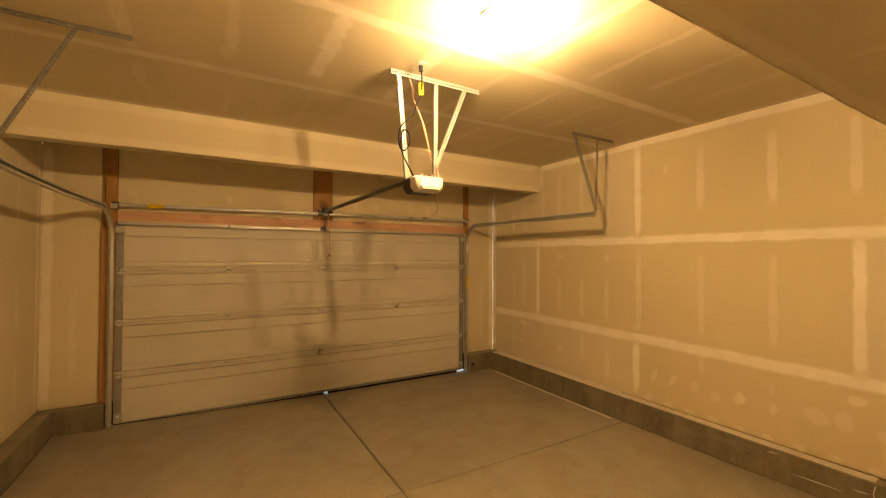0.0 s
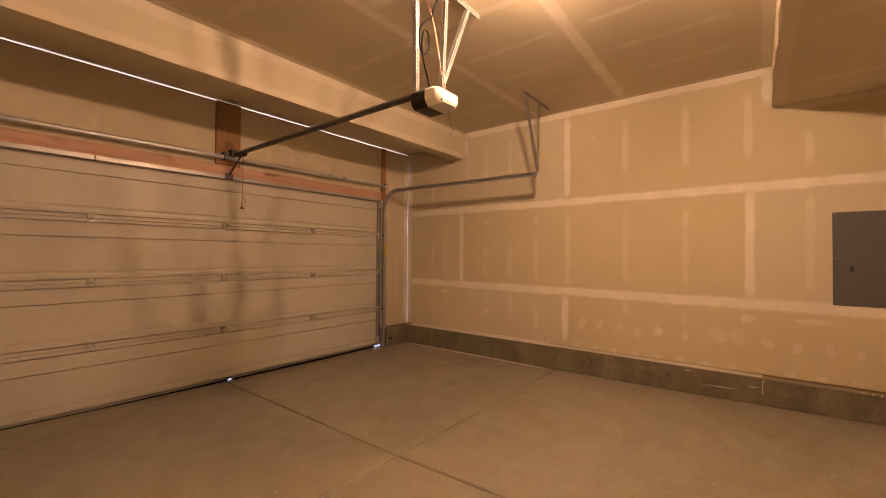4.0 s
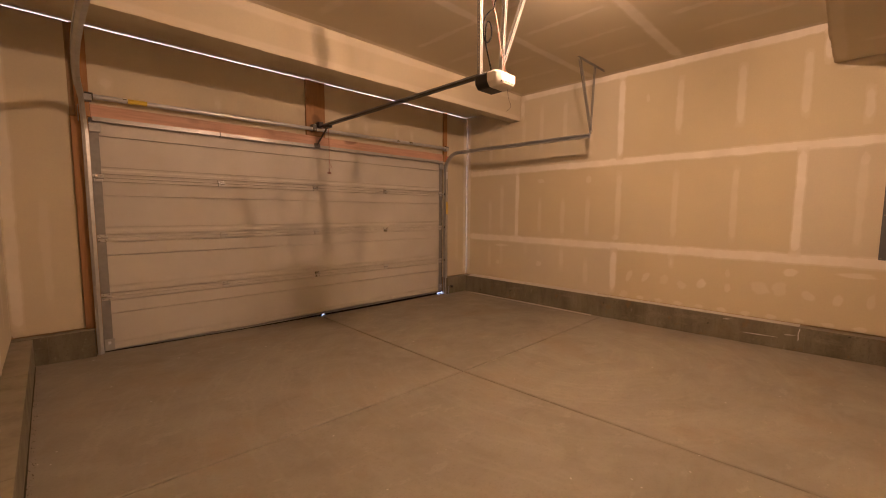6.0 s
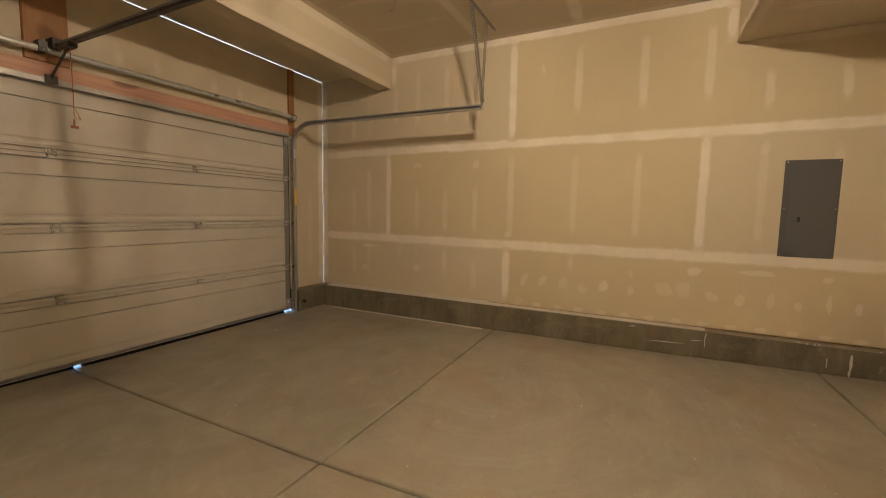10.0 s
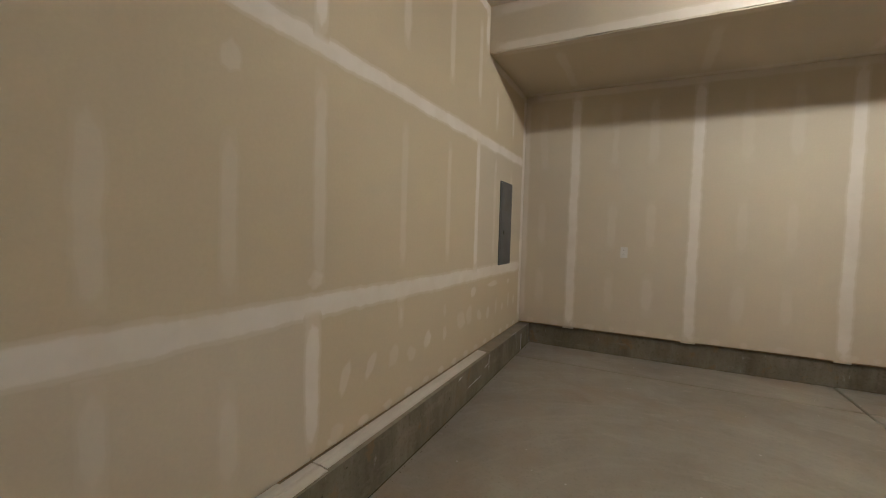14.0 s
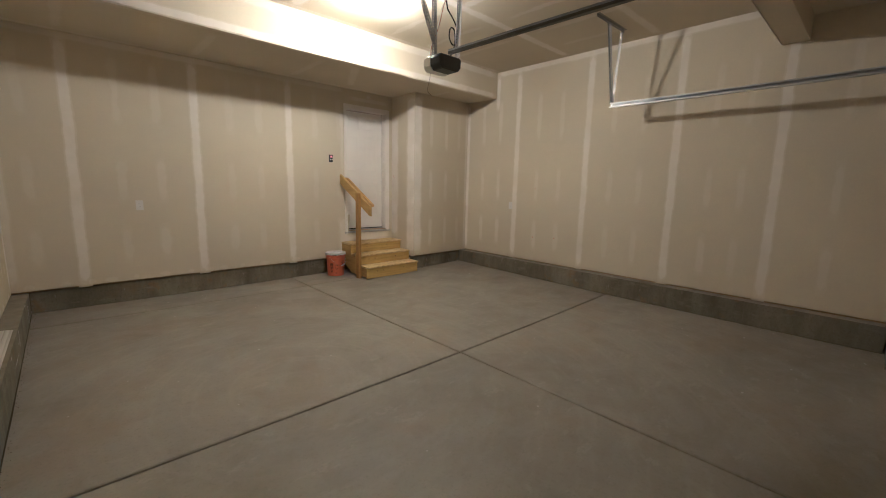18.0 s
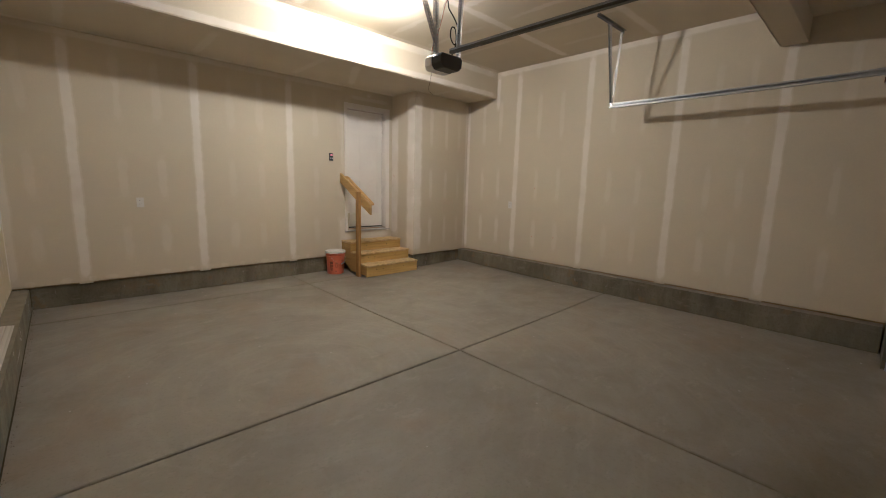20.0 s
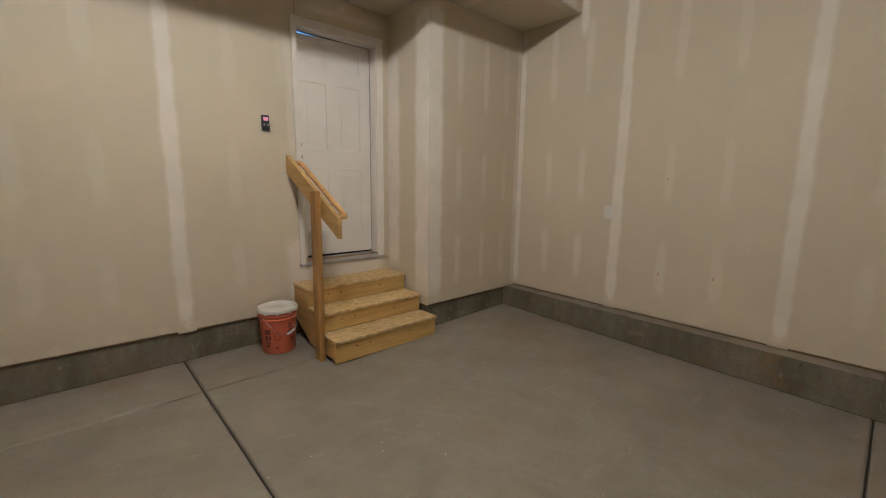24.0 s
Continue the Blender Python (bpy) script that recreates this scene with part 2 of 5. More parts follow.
DARK_STEEL = steel("dark_steel", (0.10, 0.095, 0.09), 0.45, 0.7)
DOOR_WHITE = paint("white_steel_paint", (0.575, 0.55, 0.50), 0.5, 0.16)
DOOR_PAINT = paint("white_door_paint", (0.80, 0.765, 0.70), 0.40, 0.10)
TRIM_WHITE = paint("white_trim_paint", (0.80, 0.755, 0.68), 0.45, 0.12)
TRIM_DUSTY = paint("dusty_primed_trim", (0.62, 0.58, 0.51), 0.6, 0.35)
PLATE = plastic("ivory_cover_plate", (0.68, 0.66, 0.61), 0.4)
DRIP = plastic("dried_white_paint", (0.66, 0.63, 0.57), 0.6)
PANEL_GREY = paint("grey_cabinet_enamel", (0.105, 0.11, 0.115), 0.42, 0.12, (0.07, 0.07, 0.07))
WOOD_RED = wood("reddish_fir", (0.60, 0.36, 0.25), "X", 0.8)
WOOD_ORANGE = wood("orange_fir", (0.39, 0.200, 0.070), "Z", 0.5)
WOOD_PLY = wood("oiled_plank", (0.35, 0.185, 0.072), "Z", 0.6)
PINE_X = wood("pine_across", (0.60, 0.410, 0.090), "X", 0.6)
PINE_Y = wood("pine_lengthwise", (0.54, 0.360, 0.090), "Y", 0.5)
PINE_Z = wood("pine_upright", (0.38, 0.218, 0.042), "Z", 0.5)
PINE_RAIL = wood("varnished_rail", (0.58, 0.36, 0.10), "Y", 0.1, 0.4)
OSB = strand_board()
BLACK = plastic("black_plastic", (0.018, 0.018, 0.019), 0.42)
RUBBER = plastic("black_rubber", (0.010, 0.0095, 0.009), 0.8, 0.12)
WHITE_PL = plastic("white_plastic", (0.78, 0.77, 0.73), 0.35)
LENS_PL = plastic("milky_plastic_lens", (0.80, 0.77, 0.70), 0.3)
ORANGE = paint("orange_plastic", (0.60, 0.15, 0.055), 0.42, 0.30, (0.30, 0.10, 0.05))
YELLOW = plastic("yellow_label", (0.75, 0.55, 0.03), 0.6)
TAG = plastic("yellow_green_tag", (0.60, 0.66, 0.05), 0.6)
RED_WIRE = plastic("copper_red_wire", (0.45, 0.14, 0.07), 0.5)
PULL_RED = paint("dark_red_plastic", (0.16, 0.035, 0.022), 0.45, 0.1)
RED_MARK = plastic("dark_red_plastic", (0.22, 0.035, 0.025), 0.5)
DIRT = plastic("brown_grit", (0.085, 0.058, 0.034), 0.9)
RED_CHALK = plastic("faded_red_chalk", (0.58, 0.345, 0.225), 0.8)
RED_STAIN = plastic("red_stained_steel", (0.46, 0.15, 0.09), 0.6)
PAPER_LABEL = plastic("paper_label", (0.75, 0.76, 0.80), 0.6)
PRINT = plastic("dark_print", (0.05, 0.035, 0.03), 0.6)
WORN_PRINT = plastic("worn_print", (0.16, 0.05, 0.03), 0.6)
DUST = paint("dried_paint_crust", (0.80, 0.77, 0.72), 0.7, 0.25)
FRAMING = wood("wall_framing", (0.38, 0.26, 0.13), "Z", 0.4)
OUTSIDE = paint("driveway_concrete", (0.42, 0.40, 0.37), 0.85, 0.3)


# ---- building blocks ----
def mesh_from(bm, name, material, smooth=False):
    bmesh.ops.recalc_face_normals(bm, faces=bm.faces)
    me = bpy.data.meshes.new(name)
    bm.to_mesh(me)
    bm.free()
    for mat in material if isinstance(material, (list, tuple)) else [material]:
        me.materials.append(mat)
    if smooth:
        for p in me.polygons:
            p.use_smooth = True
        me.set_sharp_from_angle(angle=radians(38))
    return me


def part(name, bm, material, parent=None, label="", smooth=False):
    """Links a bmesh as one mesh object, under a thing or a part."""
    ob = new(name, mesh_from(bm, name, material, smooth))
    if parent:
        ob.parent = parent
        ob.matrix_parent_inverse = Matrix.Translation(-parent_place(parent))
    if label:
        ob["label"] = label
    return ob


def parent_place(ob):
    p = Vector((0, 0, 0))
    while ob:
        p += ob.location if not ob.parent else ob.matrix_parent_inverse.translation + ob.location
        ob = ob.parent
    return p


def thing(name, place, label, category, group=""):
    ob = new(name)
    ob.location = place
    ob.empty_display_size = 0.1
    return tagged(ob, label, category, group)


def box(lo, hi, bevel=0.0, bm=None, seg=1):
    """An axis-aligned box between two corners, its edges eased."""
    own = bmesh.new()
    lo, hi = Vector(lo), Vector(hi)
    bmesh.ops.create_cube(own, size=1.0)
    for v in own.verts:
        v.co = Vector((lo[i] + (v.co[i] + 0.5) * (hi[i] - lo[i]) for i in range(3)))
    if bevel > 0:
        bmesh.ops.bevel(own, geom=own.edges[:], offset=bevel, segments=seg, affect="EDGES", profile=0.6)
    return merged(bm, own)


def merged(bm, own):
    if bm is None:
        return own
    tmp = bpy.data.meshes.new("tmp")
    own.to_mesh(tmp)
    own.free()
    bm.from_mesh(tmp)
    bpy.data.meshes.remove(tmp)
    return bm


def rod(a, b, r, seg=12, bm=None, r2=None):
    """A round bar from a to b."""
    own = bmesh.new()
    a, b = Vector(a), Vector(b)
    d = b - a
    bmesh.ops.create_cone(own, cap_ends=True, segments=seg, radius1=r, radius2=r if r2 is None else r2, depth=d.length)
    m = Matrix.Translation((a + b) / 2) @ d.to_track_quat("Z", "Y").to_matrix().to_4x4()
    bmesh.ops.transform(own, matrix=m, verts=own.verts[:])
    return merged(bm, own)


def bar(a, b, width, thick, side, bm=None, bevel=0.0):
    """A flat bar from a to b; side is the direction of its width."""
    own = bmesh.new()
    a, b = Vector(a), Vector(b)
    d = (b - a)
    z = d.normalized()
    x = (Vector(side) - z * Vector(side).dot(z)).normalized()
    y = z.cross(x)
    bmesh.ops.create_cube(own, size=1.0)
    for v in own.verts:
        c = v.co.copy()
        v.co = (a + b) / 2 + x * c.x * width + y * c.y * thick + z * c.z * d.length
    if bevel:
        bmesh.ops.bevel(own, geom=own.edges[:], offset=bevel, segments=1, affect="EDGES")
    return merged(bm, own)


def prism(points, axis, lo, hi, bm=None, bevel=0.0):
    """A closed outline in the plane across the axis, carried from lo to hi along it."""
    own = bmesh.new()

    def at(p, q):
        if axis == "X":
            return (q, p[0], p[1])
        if axis == "Y":
            return (p[0], q, p[1])
        return (p[0], p[1], q)
    a = [own.verts.new(at(p, lo)) for p in points]
    b = [own.verts.new(at(p, hi)) for p in points]
    own.faces.new(a)
    own.faces.new(b[::-1])
    n = len(points)
    for i in range(n):
        own.faces.new((a[i], b[i], b[(i + 1) % n], a[(i + 1) % n]))
    if bevel:
        bmesh.ops.bevel(own, geom=own.edges[:], offset=bevel, segments=1, affect="EDGES")
    return merged(bm, own)


def tube(points, r, seg=8, bm=None):
    """A round wire or cord through points, rounded by a smooth curve."""
    own = bmesh.new()
    pts = [Vector(p) for p in points]
    fine = []
    for i in range(len(pts) - 1):
        p0, p1, p2, p3 = pts[max(i - 1, 0)], pts[i], pts[i + 1], pts[min(i + 2, len(pts) - 1)]
        for k in range(6):
            u = k / 6
            fine.append(0.5 * (2 * p1 + (p2 - p0) * u + (2 * p0 - 5 * p1 + 4 * p2 - p3) * u * u + (3 * p1 - p0 - 3 * p2 + p3) * u ** 3))
    fine.append(pts[-1])
    rings = []
    x = None
    for i, p in enumerate(fine):
        z = (fine[min(i + 1, len(fine) - 1)] - fine[max(i - 1, 0)]).normalized()
        x = z.orthogonal().normalized() if x is None else (x - z * x.dot(z)).normalized()
        y = z.cross(x)
        rings.append([own.verts.new(p + (x * math.cos(a) + y * math.sin(a)) * r) for a in (2 * math.pi * k / seg for k in range(seg))])
    for u, v in zip(rings, rings[1:]):
        for k in range(seg):
            own.faces.new((u[k], u[(k + 1) % seg], v[(k + 1) % seg], v[k]))
    own.faces.new(rings[0][::-1])
    own.faces.new(rings[-1])
    return merged(bm, own)


def sweep_x(outline, path, bm=None):
    """Carries a closed outline (across x, along the path's normal) along a path near the plane of y and z."""
    own = bmesh.new()
    rings = []
    for i, (x, y, z) in enumerate(path):
        a, b = path[max(i - 1, 0)], path[min(i + 1, len(path) - 1)]
        d = Vector((0, b[1] - a[1], b[2] - a[2])).normalized()
        nrm = Vector((0, -d.z, d.y))
        rings.append([own.verts.new(Vector((x + p, y, z)) + nrm * q) for p, q in outline])
    n = len(outline)
    for u, v in zip(rings, rings[1:]):
        for k in range(n):
            own.faces.new((u[k], u[(k + 1) % n], v[(k + 1) % n], v[k]))
    own.faces.new(rings[0])
    own.faces.new(rings[-1][::-1])
    return merged(bm, own)


def punched(a, b, width, side, pitch=0.025, hole=0.0062, bm=None):
    """A flat steel strip from a to b with a row of punched holes."""
    own = bmesh.new()
    a, b = Vector(a), Vector(b)
    d = b - a
    z = d.normalized()
    x = (Vector(side) - z * Vector(side).dot(z)).normalized()
    n = max(1, round(d.length / pitch))
    step = d.length / n
    for i in range(n):
        c = a + z * (i + 0.5) * step
        outer = [(1, 0), (1, 1), (0, 1), (-1, 1), (-1, 0), (-1, -1), (0, -1), (1, -1)]
        o = [own.verts.new(c + x * p * width / 2 + z * q * step / 2) for p, q in outer]
        h = [own.verts.new(c + x * math.cos(k * math.pi / 4) * hole + z * math.sin(k * math.pi / 4) * hole * 1.25) for k in range(8)]
        for k in range(8):
            own.faces.new((o[k], o[(k + 1) % 8], h[(k + 1) % 8], h[k]))
    bmesh.ops.remove_doubles(own, verts=own.verts[:], dist=0.0005)
    bmesh.ops.solidify(own, geom=own.faces[:], thickness=0.0025)
    return merged(bm, own)


def angle_iron(a, b, width, side1, side2):
    """Punched angle iron: two flanges that meet along the line from a to b."""
    a, b = Vector(a), Vector(b)
    s1, s2 = Vector(side1).normalized(), Vector(side2).normalized()
    bm = punched(a + s1 * width / 2, b + s1 * width / 2, width, s1)
    return punched(a + s2 * width / 2 + s1 * 0.002, b + s2 * width / 2 + s1 * 0.002, width, s2, bm=bm)


def lathe(profile, seg=28, center=(0, 0, 0)):
    """A turned shape from (radius, height) pairs."""
    bm = bmesh.new()
    cx, cy, cz = center
    rings = []
    for r, h in profile:
        if r < 1e-5:
            rings.append([bm.verts.new((cx, cy, cz + h))])
        else:
            rings.append([bm.verts.new((cx + r * math.cos(2 * math.pi * k / seg), cy + r * math.sin(2 * math.pi * k / seg), cz + h)) for k in range(seg)])
    for u, v in zip(rings, rings[1:]):
        for k in range(seg):
            a, b = u[k % len(u)], u[(k + 1) % len(u)]
            c, d = v[(k + 1) % len(v)], v[k % len(v)]
            f = []
            for q in (a, b, c, d):
                if q not in f:
                    f.append(q)
            if len(f) > 2:
                bm.faces.new(f)
    return bm


LAYER = [0]
COATS = []


def tone(p, wall):
    """1 where the sheet behind a band is tan, 0 where it is grey."""
    if wall.name != "wall_east":
        return 0.0
    if p.z < Z1:
        return 1.0 if p.y < YL else 0.0
    if p.z < Z2:
        return 1.0 if YB < p.y < YC else 0.0
    return 1.0 if p.y < YU else 0.0


def coated(p, me):
    """How far the other bands of compound already cover a point of the wall."""
    best = 0.0
    for k, (wall, o, z, x, length, width, nrm, strength) in enumerate(COATS):
        if k == me or wall is not COATS[me][0] or (nrm - COATS[me][6]).length > 0.1:
            continue
        d = p - o
        s, off = d.dot(z), abs(d.dot(x)) / (width * 0.5)
        if -0.01 < s < length + 0.01 and off < 1.0 and abs(d.dot(nrm)) < 0.02:
            best = max(best, min(1.0, (1.0 - off) * 2.2) * min(1.0, min(s, length - s) / 0.12 + 0.1) * strength)
    return min(1.0, best)


def mud_strip(wall, p, q, width, normal, strength=1.0, wander=0.25, name="joint_tape", full=0):
    """Notes a troweled band of compound from p to q; full: the side that ends squarely at a corner."""
    p, q, nrm = Vector(p), Vector(q), Vector(normal)
    z = (q - p).normalized()
    COATS.append((wall, p, z, nrm.cross(z).normalized(), (q - p).length, width, nrm, strength))
    BANDS.append((len(COATS) - 1, wander, name, full))


BANDS = []


def lay_band(me, wander, name, full):
    """One band of compound, a little proud of the wall, with uneven feathered edges."""
    wall, p, z, x, length, width, nrm, strength = COATS[me]
    LAYER[0] += 1
    lift, body = 0.00020 + 0.00003 * (LAYER[0] % 9), 0.00010
    bm = bmesh.new()
    lay = bm.verts.layers.float_color.new("feather")
    n = max(4, int(length / 0.04))
    seed = LAYER[0] * 7.31
    rows = []
    for i in range(n + 1):
        s = length * i / n
        mid = 0.10 * width * wander * noise.noise((s * 1.7, seed, 3.1))
        wl = width * 0.5 * (1 + 0.7 * wander * noise.noise((s * 3.0, seed, 0.0)) + 0.5 * wander * noise.noise((s * 16.0, seed, 5.0)))
        wr = width * 0.5 * (1 + 0.7 * wander * noise.noise((s * 3.0, seed, 9.0)) + 0.5 * wander * noise.noise((s * 16.0, seed, 15.0)))
        end = min(1.0, min(i, n - i) / 3.5)
        row = []
        for u, f, h in ((-1.28, 0.0, 0.0), (-0.72, 0.62, 0.6), (0.0, 1.0, 1.0), (0.72, 0.62, 0.6), (1.28, 0.0, 0.0)):
            if u * full > 0:
                off, f = (0.62 if abs(u) < 1 else 1.0) * math.copysign(width * 0.5, u), 1.0
            else:
                off = mid + u * (wl if u < 0 else wr)
            v = bm.verts.new(p + z * s + x * off + nrm * (lift + body * h))
            v[lay] = (f * end, tone(v.co, wall), coated(v.co, me), strength)
            row.append(v)
        rows.append(row)
    for r0, r1 in zip(rows, rows[1:]):
        for k in range(4):
            bm.faces.new((r0[k], r0[k + 1], r1[k + 1], r1[k]))
    return part(name, bm, MUD, wall, smooth=True)


def mud_spot(wall, c, w, h, normal, up=(0, 0, 1), turn=0.0, strength=0.8):
    """A dab of compound over a screw or a patch."""
    LAYER[0] += 1
    lift, body = 0.0007 + 0.00005 * (LAYER[0] % 9), 0.0002
    bm = bmesh.new()
    lay = bm.verts.layers.float_color.new("feather")
    nrm, z = Vector(normal), Vector(up)
    x = z.cross(nrm).normalized()
    c = Vector(c)
    seed = LAYER[0] * 3.17
    COATS.append((wall, c, z, x, 0.0, 0.0001, nrm, 0.0))
    me = len(COATS) - 1
    mid = bm.verts.new(c + nrm * (lift + body))
    mid[lay] = (1, tone(c, wall), coated(c, me), strength)
    rings = []
    for rad, f in ((0.6, 0.9), (1.0, 0.0)):
        ring = []
        for k in range(14):
            ang = 2 * math.pi * k / 14
            j = 1 + 0.35 * noise.noise((math.cos(ang) * 1.6, math.sin(ang) * 1.6, seed))
            u, v = math.cos(ang) * w / 2 * rad * j, math.sin(ang) * h / 2 * rad * j
            ct, st = math.cos(turn), math.sin(turn)
            vv = bm.verts.new(c + x * (u * ct - v * st) + z * (u * st + v * ct) + nrm * (lift + body * f))
            vv[lay] = (f, tone(vv.co, wall), coated(vv.co, me), strength)
            ring.append(vv)
        rings.append(ring)
    for k in range(14):
        bm.faces.new((mid, rings[0][k], rings[0][(k + 1) % 14]))
        bm.faces.new((rings[0][k], rings[1][k], rings[1][(k + 1) % 14], rings[0][(k + 1) % 14]))
    return part("compound_patch", bm, MUD, wall, smooth=True)


# ---- the plan ----
EX, WX, SY, NY = 2.985, -3.09, -3.50, 2.812          # faces of the drywall
CE, CW, CS, CN = 2.86, -2.955, -3.53, 2.712          # faces of the concrete curb
TOP, TOPS, TOPW, CEIL, SOFFIT, SOFY = 0.238, 0.244, 0.262, 3.367, 2.953, -2.19
BEAM0, BEAM1, BEAMZ, BACKZ = 1.607, 1.827, 2.970, 3.203
JUTX, JUTY = -1.832, -2.855
DX0, DX1 = -2.456, 2.338                             # the garage door's edges
HX0, HX1, HZ0, HZ1 = -1.702, -0.928, 0.687, 2.660     # the house door's opening
JX, JY, JY2 = 0.0, 0.040, -2.956                       # joints of the slab


def fz(x, y):
    """Height of the slab: it falls towards the garage door and rises a little towards the walls."""
    return -0.053 - 0.008 * y - 0.010 * x + 0.0036 * x * x + 0.0026 * y * y


def joint_x(x, y):
    """Sideways wander of the long joint, which bends where the short one crosses it; it dies out towards the walls."""
    bend = -0.069 if y > JY else -0.069 + 0.107 * (JY - y) / 3.55
    return x + bend * max(0.0, 1 - abs(x) / 2.9)


def structure(name, bm, material, label, category):
    return tagged(part(name, bm, material), label, category, kind="structure")


# ground outside and floor base
g = bmesh.new()
for sx, sy in ((-80, -80), (80, -80), (80, 80), (-80, 80)):
    g.verts.new((sx, sy, -0.16))
g.faces.new(g.verts[:])
structure("ground", g, OUTSIDE, "pale concrete ground outside the garage", "ground")
floor = structure("floor", box((-3.25, -3.75, -0.15), (3.2, 2.98, -0.10)), FLOOR, "smooth grey concrete garage slab cut by tooled joints", "floor")


def slab(x0, x1, y0, y1, cut):
    """One field of the slab; cut says which of its sides (west, east, south, north) end at a tooled joint."""
    bm = bmesh.new()

    def lines(a, b, ca, cb):
        inner = [a + (b - a) * i / 16 for i in range(1, 16)]
        head = [a, a + 0.004, a + 0.013] if ca else [a]
        tail = [b - 0.013, b - 0.004, b] if cb else [b]
        return head + inner + tail

    xs, ys = lines(x0, x1, cut[0], cut[1]), lines(y0, y1, cut[2], cut[3])

    def drop(v, a, b, ca, cb):
        e = min(v - a if ca else 9, b - v if cb else 9)
        return 0.016 if e < 0.001 else 0.005 if e < 0.006 else 0.0

    rows = [[bm.verts.new((joint_x(x, y), y, fz(x, y) - max(drop(x, x0, x1, cut[0], cut[1]), drop(y, y0, y1, cut[2], cut[3])))) for x in xs] for y in ys]
    for a, b in zip(rows, rows[1:]):
        for k in range(len(xs) - 1):
            bm.faces.new((a[k], a[k + 1], b[k + 1], b[k]))
    return part("concrete_slab", bm, FLOOR, floor, smooth=False)


GAP = 0.0045
for x0, x1, cx in ((-3.2, JX - GAP, (0, 1)), (JX + GAP, 3.15, (1, 0))):
    slab(x0, x1, JY + GAP, 3.0, (*cx, 1, 0))
    slab(x0, x1, JY2 + GAP, JY - GAP, (*cx, 1, 1))
    slab(x0, x1, -3.7, JY2 - GAP, (*cx, 0, 1))
bed = bmesh.new()
for a, b in (((JX, -3.6), (JX, 2.95)), ((-3.1, JY), (3.1, JY)), ((-3.1, JY2), (3.1, JY2))):
    n = 20
    side = Vector((0.012, 0, 0)) if a[0] == b[0] else Vector((0, 0.012, 0))
    prev = None
    for i in range(n + 1):
        x, y = a[0] + (b[0] - a[0]) * i / n, a[1] + (b[1] - a[1]) * i / n
        c = Vector((joint_x(x, y), y, fz(x, y) - 0.020))
        now = (bed.verts.new(c - side), bed.verts.new(c + side))
        if prev:
            bed.faces.new((prev[0], prev[1], now[1], now[0]))
        prev = now
# dark isolation joint where the slab meets the curb
for (xa, ya), (xb, yb), n in (((CE, -3.52), (CE, 2.69), 24), ((CW, JUTY + 0.02), (CW, 2.69), 24), ((CE, CS), (-0.80, CS), 16), ((CW, JUTY - 0.022), (JUTX, JUTY - 0.022), 6)):
    inward = Vector((-1 if xa > 0 else 1, 0, 0)) if xa == xb else Vector((0, 1, 0))
    prev = None
    for i in range(n + 1):
        x, y = xa + (xb - xa) * i / n, ya + (yb - ya) * i / n
        w = 0.0065 + 0.004 * noise.noise((x * 3, y * 3, 1.0))
        p, q = Vector((x, y, 0)) - inward * 0.004, Vector((x, y, 0)) + inward * w
        now = (bed.verts.new((p.x, p.y, fz(p.x, p.y) + 0.0012)), bed.verts.new((q.x, q.y, fz(q.x, q.y) + 0.0012)))
        if prev:
            bed.faces.new((prev[0], prev[1], now[1], now[0]))
        prev = now
part("joint_bed", bed, JOINT, floor, "dark dusty groove of the tooled joints")


# ---- walls: framing behind, drywall sheets, concrete curb below ----
wall_east = structure("wall_east", box((EX + 0.015, -3.75, -0.15), (EX + 0.17, 2.862, 3.5)), FRAMING, "garage wall of taped drywall sheets over a concrete curb", "wall")
wall_west = structure("wall_west", box((WX - 0.17, -3.75, -0.15), (WX - 0.015, 3.0, 3.5)), FRAMING, "garage wall of upright taped drywall sheets over a curb", "wall")

bm = box((HX1, SY - 0.17, TOPS + 0.001), (EX + 0.014, SY - 0.015, 3.5))
box((HX0, SY - 0.17, HZ1), (HX1, SY - 0.015, 3.5), bm=bm)
box((HX0, SY - 0.17, TOPS + 0.001), (HX1, SY - 0.015, HZ0), bm=bm)
box((WX - 0.014, SY - 0.17, TOPS + 0.001), (HX0, SY - 0.015, 3.5), bm=bm)
wall_south = structure("wall_south", bm, FRAMING, "garage wall of upright drywall sheets with the house door", "wall")

bm = box((WX - 0.014, JUTY - 0.30, TOPS + 0.001), (JUTX - 0.015, JUTY - 0.015, SOFFIT + 0.02))
box((WX - 0.014, SY - 0.014, TOPS + 0.001), (JUTX - 0.015, JUTY - 0.301, SOFFIT + 0.02), bm=bm)
wall_jog = structure("wall_jog", bm, FRAMING, "drywalled wall jog beside the house door", "wall")

# the wall round the garage door: thin cladding with a slit of daylight below the back ceiling and in both corners
bm = box((WX + 0.004, NY + 0.013, -0.15), (DX0 - 0.03, NY + 0.028, BACKZ - 0.013))
box((DX1 + 0.03, NY + 0.013, -0.15), (EX - 0.006, NY + 0.028, BACKZ - 0.013), bm=bm)
box((DX0 - 0.03, NY + 0.013, 2.40), (DX1 + 0.03, NY + 0.028, BACKZ - 0.013), bm=bm)
box((WX - 0.005, NY + 0.0130, -0.15), (WX + 0.0039, NY + 0.028, TOPW + 0.030), bm=bm)
wall_north = structure("wall_north", bm, FRAMING, "garage wall round the overhead door, daylight at its joints", "wall")


def sheet(wall, lo, hi, material):
    return part("drywall_sheet", box(lo, hi, 0.002), material, wall)


G = 0.0015
